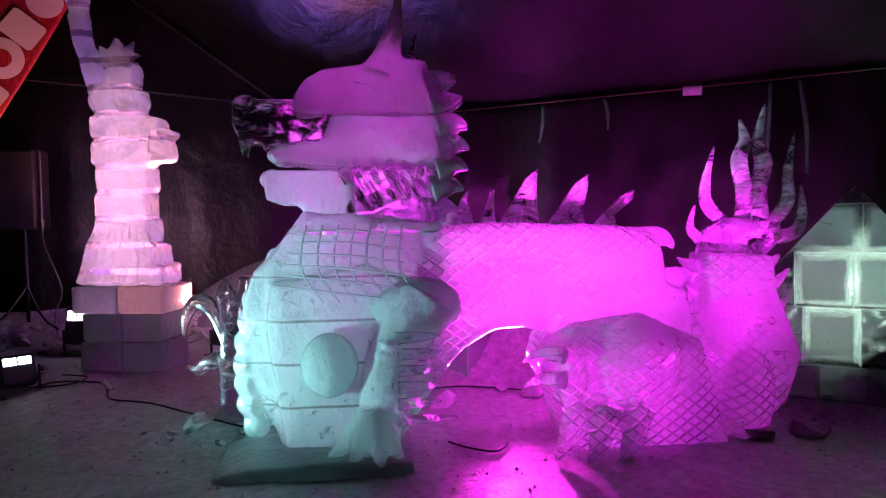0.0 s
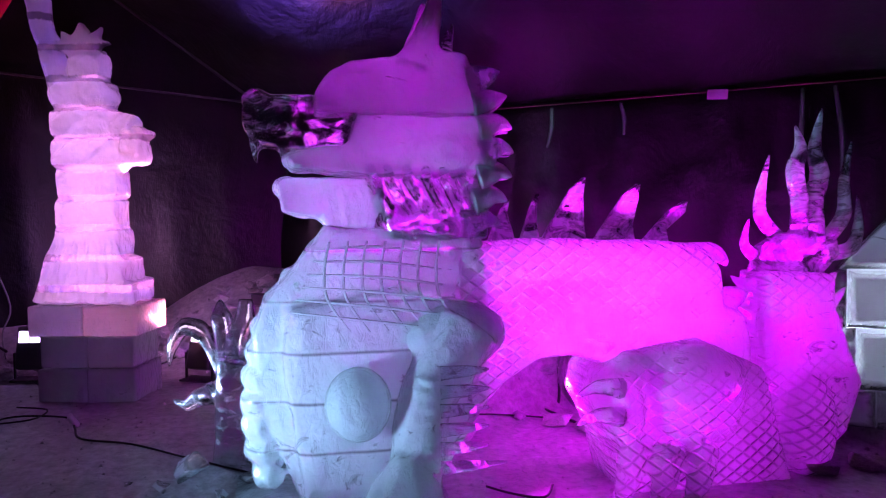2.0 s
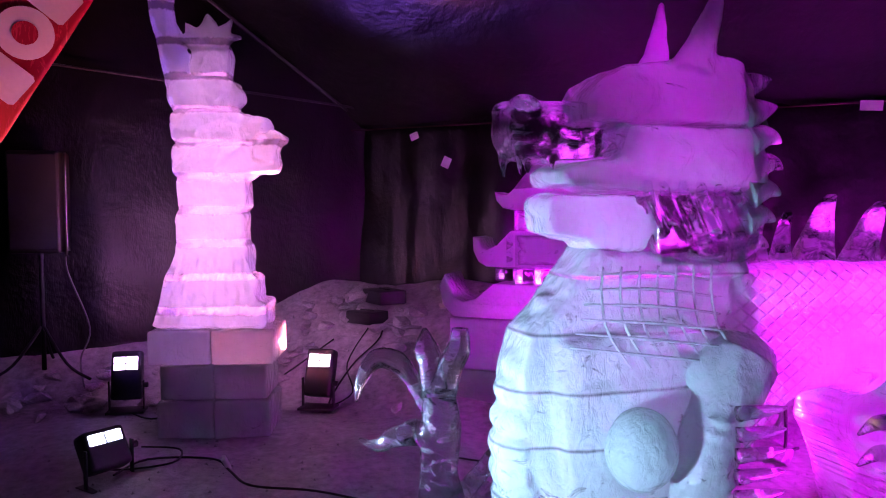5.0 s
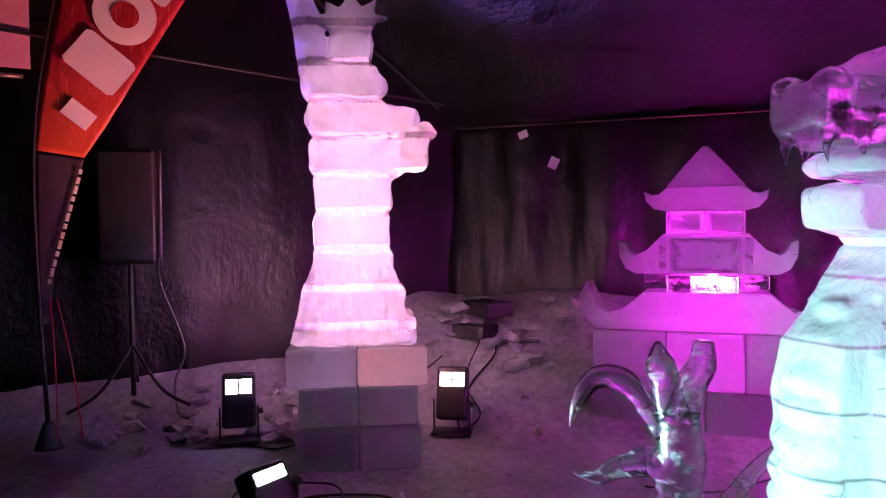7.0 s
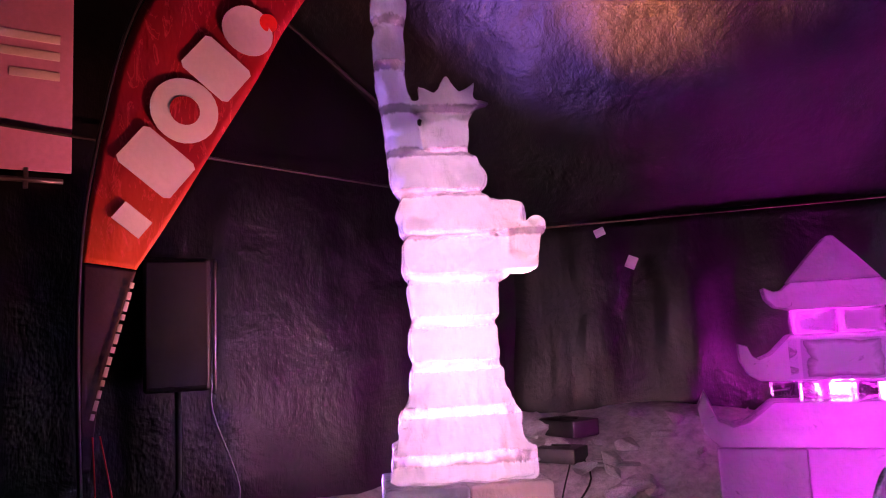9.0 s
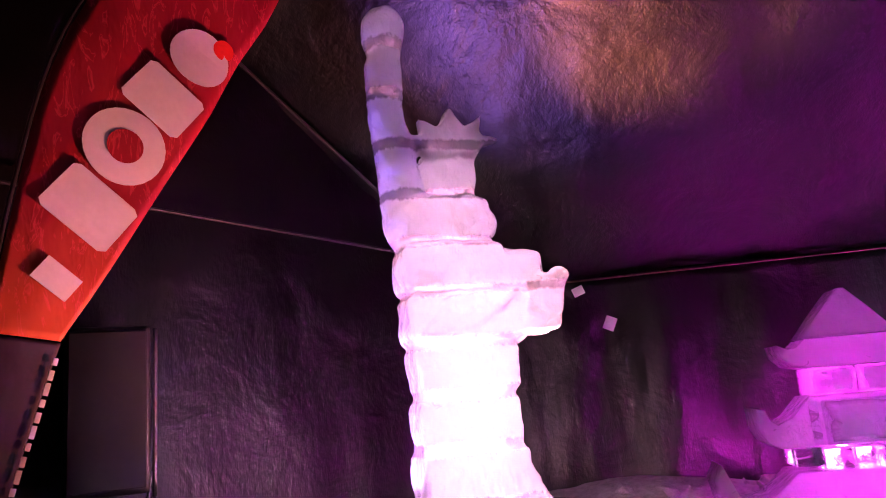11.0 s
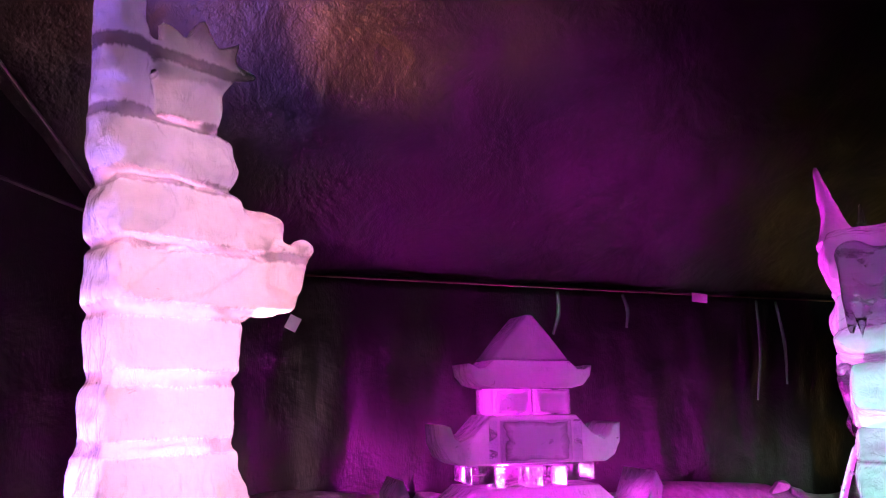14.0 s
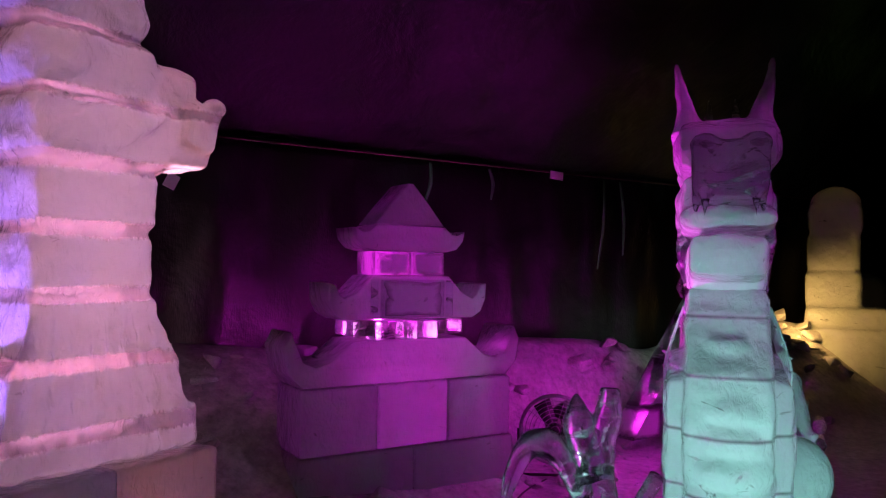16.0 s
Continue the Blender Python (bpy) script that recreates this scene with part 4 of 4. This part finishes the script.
plug = tagged(new("cable_connector", bpy.data.meshes.new("cable_connector")), "taped white cable connector on the snow", "connector")
bmp = bmesh.new()
block(bmp, (0, 0, 0.05), (0.05, 0.03, 0.13), 0.01, pose(0, 0, 0, 20, 35, 0))
finish(plug, bmp, CARD)
plug.location = on_ground(-5.12, 1.03)


# ---------------------------------------------------------------- loudspeaker, banner, screen
def build_loudspeaker():
    root = thing("loudspeaker", pose(-7.50, -0.34, 0.06, 0, 0, 82), "black loudspeaker on a tripod stand by the tent wall", "loudspeaker")
    bm = bmesh.new()
    block(bm, (0, 0, 1.83), (0.42, 0.36, 0.88), 0.03)
    cab = part("cabinet", bm, BLACK, root)
    bm = bmesh.new()
    block(bm, (0, -0.185, 1.83), (0.38, 0.012, 0.82), 0.006)
    part("grille", bm, solid("grille_cloth", (0.01, 0.01, 0.011), 0.8), cab)
    bm = bmesh.new()
    tube(bm, [(0, 0, 0.35), (0, 0, 1.52)], [0.02, 0.02], 12)
    part("pole", bm, BLACK, root)
    g = ground_z(-7.50, -0.36)
    for k in range(3):
        a = radians(90 + 120 * k)
        bm = bmesh.new()
        tube(bm, [(0, 0, 0.75), (0.25 * math.cos(a), 0.25 * math.sin(a), 0.42), (0.5 * math.cos(a), 0.5 * math.sin(a), g)], [0.013, 0.013, 0.013], 8)
        part("leg", bm, BLACK, root)
    bm = bmesh.new()
    tube(bm, [(0.235, -0.1, 1.36), (0.24, -0.1, 2.26)], [0.012, 0.012], 8)
    part("side_rod", bm, STEEL, root, "pale metal rod along the cabinet")


def build_banner():
    root = thing("feather_banner", pose(-7.10, 0.03, 0.10, 0, 0, 8), "red and orange feather flag with white shapes, curved pole", "banner flag")

    def at(v, z):
        return 0.012 * math.sin(z * 6 + v * 4) + 0.006 * math.sin(v * 13 - z * 3)

    def sheet(name, edges, mat, x=0.0, thick=0.006, label=""):
        """Cloth between a left and a right edge, each given from bottom to top, with soft ripples."""
        bm = bmesh.new()
        rows = []
        for k in range(49):
            f = k / 48 * (len(edges) - 1)
            a = min(int(f), len(edges) - 2)
            g = f - a
            (l0, z0, r0, w0), (l1, z1, r1, w1) = edges[a], edges[a + 1]
            lo, hi = (l0 + (l1 - l0) * g, z0 + (z1 - z0) * g), (r0 + (r1 - r0) * g, w0 + (w1 - w0) * g)
            row = []
            for q in range(15):
                v, z = lo[0] + (hi[0] - lo[0]) * q / 14, lo[1] + (hi[1] - lo[1]) * q / 14
                row.append(bm.verts.new((x + at(v, z), v, z)))
            rows.append(row)
        for a, b in zip(rows, rows[1:]):
            for q in range(14):
                bm.faces.new((a[q], a[q + 1], b[q + 1], b[q]))
        ob = part(name, bm, mat, root, label)
        m = ob.modifiers.new("thick", "SOLIDIFY")
        m.thickness = thick
        return ob

    sail = sheet("sail", [(-0.96, 2.16, -0.66, 2.12), (-0.94, 2.40, -0.52, 2.34), (-0.88, 2.80, -0.28, 2.76), (-0.84, 3.05, -0.08, 3.10), (-0.77, 3.40, 0.12, 3.45),
                          (-0.66, 3.75, 0.30, 3.80), (-0.50, 4.10, 0.48, 4.10), (-0.24, 4.40, 0.60, 4.34), (0.10, 4.62, 0.62, 4.52), (0.48, 4.72, 0.60, 4.66)], BANNER, 0, 0.006, "red printed cloth fading to orange at the foot")
    sheet("tail_cloth", [(-0.95, 0.95, -0.91, 0.95), (-0.96, 1.4, -0.86, 1.4), (-0.96, 1.8, -0.76, 1.8), (-0.96, 2.15, -0.66, 2.11)], DARKCLOTH, 0, 0.006, "dark lower end of the banner")
    # bold printed shapes climbing the cloth: a slab, a ring, a slab, a disc
    turn = 52

    def shape(name, outline, y, z, w, h, mat, out, label=""):
        bm = bmesh.new()
        c, sn = math.cos(radians(turn)), math.sin(radians(turn))
        pts = [(y + a * w * c - b * h * sn, z + a * w * sn + b * h * c) for a, b in outline]
        f = bm.faces.new([bm.verts.new((out + at(v, q), v, q)) for v, q in pts])
        got = bmesh.ops.extrude_face_region(bm, geom=[f])["geom"]
        bmesh.ops.translate(bm, verts=[e for e in got if isinstance(e, bmesh.types.BMVert)], vec=(0.004, 0, 0))
        return part(name, bm, mat, sail, label, False)

    disc = [(0.5 * math.cos(2 * math.pi * k / 28), 0.5 * math.sin(2 * math.pi * k / 28)) for k in range(28)]
    box = [(-0.5, -0.5), (0.5, -0.5), (0.5, 0.5), (-0.5, 0.5)]
    slab4 = [(-0.42, -0.5), (0.42, -0.5), (0.5, -0.42), (0.5, 0.42), (0.42, 0.5), (-0.42, 0.5), (-0.5, 0.42), (-0.5, -0.42)]
    shape("printed_shape", slab4, -0.55, 2.79, 0.30, 0.40, WHITE, 0.016, "white printed shape")
    shape("printed_shape", disc, -0.375, 3.15, 0.43, 0.43, WHITE, 0.016, "white printed ring")
    shape("printed_counter", disc, -0.375, 3.15, 0.19, 0.19, BANNER, 0.030)
    shape("printed_shape", slab4, -0.17, 3.46, 0.30, 0.38, WHITE, 0.016, "white printed shape")
    shape("printed_shape", disc, 0.05, 3.77, 0.36, 0.36, WHITE, 0.016, "white printed disc")
    shape("printed_shape", box, -0.69, 2.42, 0.13, 0.20, WHITE, 0.016, "white printed shape")
    shape("printed_dot", disc, 0.20, 3.86, 0.13, 0.13, SCARLET, 0.016, "bright red round dot")
    for k in range(13):
        f = k / 12
        v, z = -0.69 - 0.21 * f, 2.02 - 0.76 * f
        bm = bmesh.new()
        block(bm, (0.02 + at(v, z), v, z), (0.006, 0.024, 0.036 + 0.012 * (k % 3)), 0.002, pose(0, 0, 0, -14, 0, 0))
        part("printed_bar", bm, WHITE, sail, "small white printed bar")
    bm = bmesh.new()
    tube(bm, [(0, -0.93, ground_z(-7.0, -0.93) + 0.1), (0, -0.97, 1.2), (0, -0.975, 2.1), (0, -0.90, 2.8), (0, -0.68, 3.75), (0, -0.26, 4.42), (0, 0.50, 4.75)], [0.016, 0.014, 0.013, 0.011, 0.010, 0.008, 0.006], 8)
    part("pole", bm, BLACK, root)
    for y, foot in ((-0.90, -0.88), (-0.86, -0.72)):
        bm = bmesh.new()
        tube(bm, [(0.02, y, 1.15), (0.03, (y + foot) / 2 + 0.01, 0.7), (0.05, foot, ground_z(-7.0, foot) + 0.02)], [0.005, 0.005, 0.005], 6)
        part("guy_line", bm, SCARLET, root, "thin red guy line")
    bm = bmesh.new()
    tube(bm, [(0, -0.93, ground_z(-7.0, -0.93) + 0.16), (0, -0.93, ground_z(-7.0, -0.93) - 0.02)], [0.03, 0.10], 10)
    part("ground_base", bm, BLACK, root)


def build_screen():
    root = thing("printed_panel", pose(-7.60, -1.45, 2.94, 0, 0, 8), "pale pink printed panel hung high by the tent wall", "panel")
    bm = bmesh.new()
    block(bm, (0, -0.10, 0.75), (0.02, 1.10, 1.50), 0.004)
    sheet = part("sheet", bm, PINKCLOTH, root)
    for z, y, w in ((0.92, 0.12, 0.50), (0.80, 0.16, 0.42), (0.66, 0.22, 0.30)):
        bm = bmesh.new()
        block(bm, (0.013, y, z), (0.006, w, 0.06), 0.002)
        part("printed_bar", bm, WHITE, sheet, "pale illegible line of print")
    bm = bmesh.new()
    tube(bm, [(0, -0.66, -0.06), (0, 0.40, -0.06)], [0.018, 0.018], 8)
    part("bottom_bar", bm, STEEL, root, "grey metal bar under the panel")
    for y in (-0.3, 0.18):
        bm = bmesh.new()
        block(bm, (0, y, -0.05), (0.03, 0.03, 0.14), 0.004)
        part("clamp", bm, STEEL, root)


build_loudspeaker()
build_banner()
build_screen()


# ---------------------------------------------------------------- fan
def build_fan():
    x, y = -4.60, 4.85
    root = thing("floor_fan", pose(x, y, ground_z(x, y), 0, 0, 10), "round metal floor fan with wire guard", "fan")
    c, r = 0.35, 0.28
    bm = bmesh.new()
    tube(bm, [(r * math.cos(a), 0, c + r * math.sin(a)) for a in (2 * math.pi * k / 16 for k in range(17))], [0.016] * 17, 8)
    part("drum_ring", bm, STEEL, root)
    for k in range(7):
        rr = r * (k + 1) / 8
        bm = bmesh.new()
        tube(bm, [(rr * math.cos(a), -0.05, c + rr * math.sin(a)) for a in (2 * math.pi * j / 14 for j in range(15))], [0.003] * 15, 5)
        part("guard_ring", bm, STEEL, root)
    for k in range(10):
        a = 2 * math.pi * k / 10
        bm = bmesh.new()
        tube(bm, [(0.05 * math.cos(a), -0.055, c + 0.05 * math.sin(a)), (r * math.cos(a), -0.02, c + r * math.sin(a))], [0.003, 0.003], 5)
        part("guard_spoke", bm, STEEL, root)
    for k in range(3):
        bm = bmesh.new()
        slab(bm, [(0.03, -0.05), (0.24, -0.09), (0.25, 0.06), (0.04, 0.05)], -0.006, 0.006, 0)
        bmesh.ops.transform(bm, matrix=pose(0, 0, c, 0, 120 * k, 0) @ pose(0, 0.02, 0, 18, 0, 0), verts=bm.verts)
        part("blade", bm, BLACK, root)
    bm = bmesh.new()
    tube(bm, [(0, -0.05, c), (0, 0.16, c)], [0.055, 0.075], 14)
    part("motor", bm, BLACK, root)
    for s in (-1, 1):
        bm = bmesh.new()
        tube(bm, [(s * (r + 0.02), 0, c), (s * (r + 0.02), 0, 0.03), (s * (r + 0.02), -0.16, 0.012), (s * (r + 0.02), 0.16, 0.012)], [0.012] * 4, 8)
        part("stand_leg", bm, BLACK, root)
    bm = bmesh.new()
    tube(bm, [(-r, -0.15, 0.012), (r, -0.15, 0.012)], [0.012, 0.012], 8)
    part("foot_bar", bm, BLACK, root)


build_fan()


# ---------------------------------------------------------------- hung cards, ribbons, eave pipe
def flat_card(name, at, w, h, mat, label, category, tilt=0.0):
    ob = tagged(new(name, bpy.data.meshes.new(name)), label, category)
    bm = bmesh.new()
    block(bm, (0, 0, 0), (w, 0.012, h), 0.003)
    finish(ob, bm, mat)
    ob.matrix_world = pose(*at, 0, tilt, math.degrees(math.atan2(LY, LX)))
    return ob


flat_card("white_card", (-4.74, 6.22, 2.66), 0.17, 0.085, CARD, "small white card hung under the tent's eave", "card", 4)
flat_card("warning_card", (-7.30, 3.40, 2.30), 0.09, 0.11, CARD, "small white card on the tent wall", "card", 25)
flat_card("warning_card", (-7.25, 3.04, 2.55), 0.09, 0.07, CARD, "small white tag hung near the tent wall", "card", -20)
GREEN = solid("green_ribbon", (0.03, 0.20, 0.05), 0.6)
for l, h, tw in ((-0.4, 0.38, 6), (0.3, 0.30, -8), (1.75, 0.95, 4), (2.05, 0.8, -5)):
    p = tent(l, BACK + 0.16, EAVE - 0.08 - h / 2)
    ob = tagged(new("green_strap", bpy.data.meshes.new("green_strap")), "dark green strap hanging from the tent's eave", "strap", "straps on the eave")
    bmr = bmesh.new()
    tube(bmr, [(0, 0, h / 2), (0.02, -0.01, 0), (-0.01, 0.01, -h / 2)], [0.016, 0.022, 0.012], 6, 0.3)
    finish(ob, bmr, GREEN)
    ob.matrix_world = pose(*p, 0, tw, math.degrees(math.atan2(LY, LX)))
pipe = tagged(new("eave_pipe", bpy.data.meshes.new("eave_pipe")), "thin metal pipe along the tent's eave", "pipe")
bmq = bmesh.new()
tube(bmq, [tent(-3.9, BACK + 0.14, EAVE - 0.04), tent(1, BACK + 0.14, EAVE - 0.05), tent(6, BACK + 0.14, EAVE - 0.04), tent(12, BACK + 0.14, EAVE - 0.05)], [0.008] * 4, 6)
finish(pipe, bmq, solid("rusty_pipe", (0.14, 0.07, 0.05), 0.5, 0.6))
rafter = tagged(new("gable_rafter", bpy.data.meshes.new("gable_rafter")), "dark metal rafter where roof and gable meet", "pipe")
bmq = bmesh.new()
tube(bmq, [gable(k, 0.12, EAVE - 0.05 + 0.79 * k * (RIDGE_Z - EAVE) / (RIDGE_N - BACK)) for k in (0.3, 2.0, 3.6, 5.2)], [0.014] * 4, 8)
finish(rafter, bmq, BLACK)
rail = tagged(new("gable_rail", bpy.data.meshes.new("gable_rail")), "thin dark rail along the top of the gable's lower cloth", "pipe")
bmq = bmesh.new()
tube(bmq, [gable(k, 0.13, 2.92 + 0.07 * k) for k in (0.2, 2.5, 5.0, 9.0)], [0.012] * 4, 6)
finish(rail, bmq, BLACK)


# ---------------------------------------------------------------- boxes and boards on the snow
def crate(name, x, y, size, turn, mat, label, category):
    ob = tagged(new(name, bpy.data.meshes.new(name)), label, category)
    bm = bmesh.new()
    block(bm, (0, 0, size[2] / 2), size, 0.012)
    block(bm, (0, 0, size[2]), (size[0] * 0.5, 0.03, 0.03), 0.006)
    finish(ob, bm, mat)
    ob.matrix_world = pose(x, y, ground_z(x, y) - 0.01, 0, 0, turn)


crate("power_box", -7.30, 2.55, (0.34, 0.26, 0.12), 30, BLACK, "black power box on the snow by the wall", "power box")
crate("power_box", -7.55, 2.80, (0.42, 0.30, 0.14), 10, BLACK, "black dimmer box with cables by the wall", "power box")
crate("grey_board", -7.05, 2.80, (0.50, 0.20, 0.025), 55, STEEL, "flat grey board lying on the snow", "board")


# ---------------------------------------------------------------- lumps of ice and snow
def lump_mesh(seed, name):
    rng = random.Random(seed)
    me = bpy.data.meshes.new(name)
    bm = bmesh.new()
    for _ in range(13):
        bm.verts.new((rng.uniform(-1, 1), rng.uniform(-0.8, 0.8), rng.uniform(-0.5, 0.6)))
    bmesh.ops.convex_hull(bm, input=bm.verts)
    loose = [v for v in bm.verts if not v.link_faces]
    bmesh.ops.delete(bm, geom=loose, context="VERTS")
    bmesh.ops.bevel(bm, geom=list(bm.edges), offset=0.05, segments=1, affect="EDGES")
    bmesh.ops.recalc_face_normals(bm, faces=bm.faces)
    for f in bm.faces:
        f.smooth = False
    bm.to_mesh(me)
    bm.free()
    me.materials.append(SNOWLUMP)
    return me


SNOWLUMP = packed_snow("snow_lumps", 0.35)
lumps = [lump_mesh(k, "ice_lump") for k in range(7)]
rng = random.Random(11)
spots = []
for k in range(170):
    l = rng.uniform(-3.8, 7.5)
    n = BACK + 0.30 + abs(rng.gauss(0, 0.70))
    spots.append((l, n, rng.uniform(0.05, 0.17)))
for k in range(80):
    p = gable(rng.uniform(0.3, 3.6), 0.30 + abs(rng.gauss(0, 0.35)))
    spots.append((p.x * LX + p.y * LY, p.x * NX + p.y * NY, rng.uniform(0.04, 0.13)))
for l, n, s in spots:
    p = tent(l, n)
    ob = tagged(new("ice_lump", lumps[rng.randrange(7)]), "rough lump of frozen snow heaped along the tent wall", "ice lump", "lumps along the tent walls")
    ob.matrix_world = pose(p.x, p.y, ground_z(p.x, p.y) + s * 0.22, rng.uniform(-20, 20), rng.uniform(-20, 20), rng.uniform(0, 360)) @ Matrix.Diagonal((s, s, s * 0.9, 1))
for x, y, s in ((-4.049, 1.914, 0.14), (-3.823, 1.744, 0.06), (-3.847, 2.275, 0.11), (-3.671, 2.098, 0.06), (-4.222, 2.425, 0.17), (-3.898, 1.561, 0.035)):
    ob = tagged(new("ice_shard", lumps[rng.randrange(7)]), "broken piece of clear ice on the snow by the dragon", "ice piece", "ice pieces by the dragon")
    ob.data = ob.data.copy()
    ob.data.materials[0] = ICE_BLOCK
    ob.matrix_world = pose(x, y, ground_z(x, y) + s * 0.25, 5, -8, rng.uniform(0, 360)) @ Matrix.Diagonal((s * 1.5, s, s * 0.7, 1))
crumb = tagged(new("snow_crumbs", bpy.data.meshes.new("snow_crumbs")), "crumbs of snow, ice and dirt strewn over the floor", "snow crumbs", kind="stuff")
verts, faces = [], []
for k in range(2600):
    l, n = rng.uniform(-4.6, 4.5), rng.uniform(-7.6, 0.5)
    p = tent(l, n)
    z, s = ground_z(p.x, p.y), rng.uniform(0.004, 0.018) * (1.6 if n < -6.6 else 1)
    i = len(verts)
    a = rng.uniform(0, 6.28)
    for q in range(3):
        verts.append((p.x + s * math.cos(a + 2.1 * q), p.y + s * math.sin(a + 2.1 * q), z - 0.002))
    verts.append((p.x, p.y, z + s * 0.9))
    faces += [(i, i + 1, i + 3), (i + 1, i + 2, i + 3), (i + 2, i, i + 3)]
crumb.data.from_pydata(verts, [], faces)
crumb.data.materials.append(SNOWLUMP)


# snow heap that carries the lamp behind the pagoda
heap = tagged(new("snow_heap", bpy.data.meshes.new("snow_heap")), "heaped block of snow under the lamp behind the pagoda", "snow heap")
bmh = bmesh.new()
block(bmh, (0, 0, 0.43), (0.5, 0.36, 0.88), 0.06)
finish(heap, bmh, SNOWLUMP)
heap.matrix_world = pose(-6.02, 4.14, 0, 0, 0, 45)
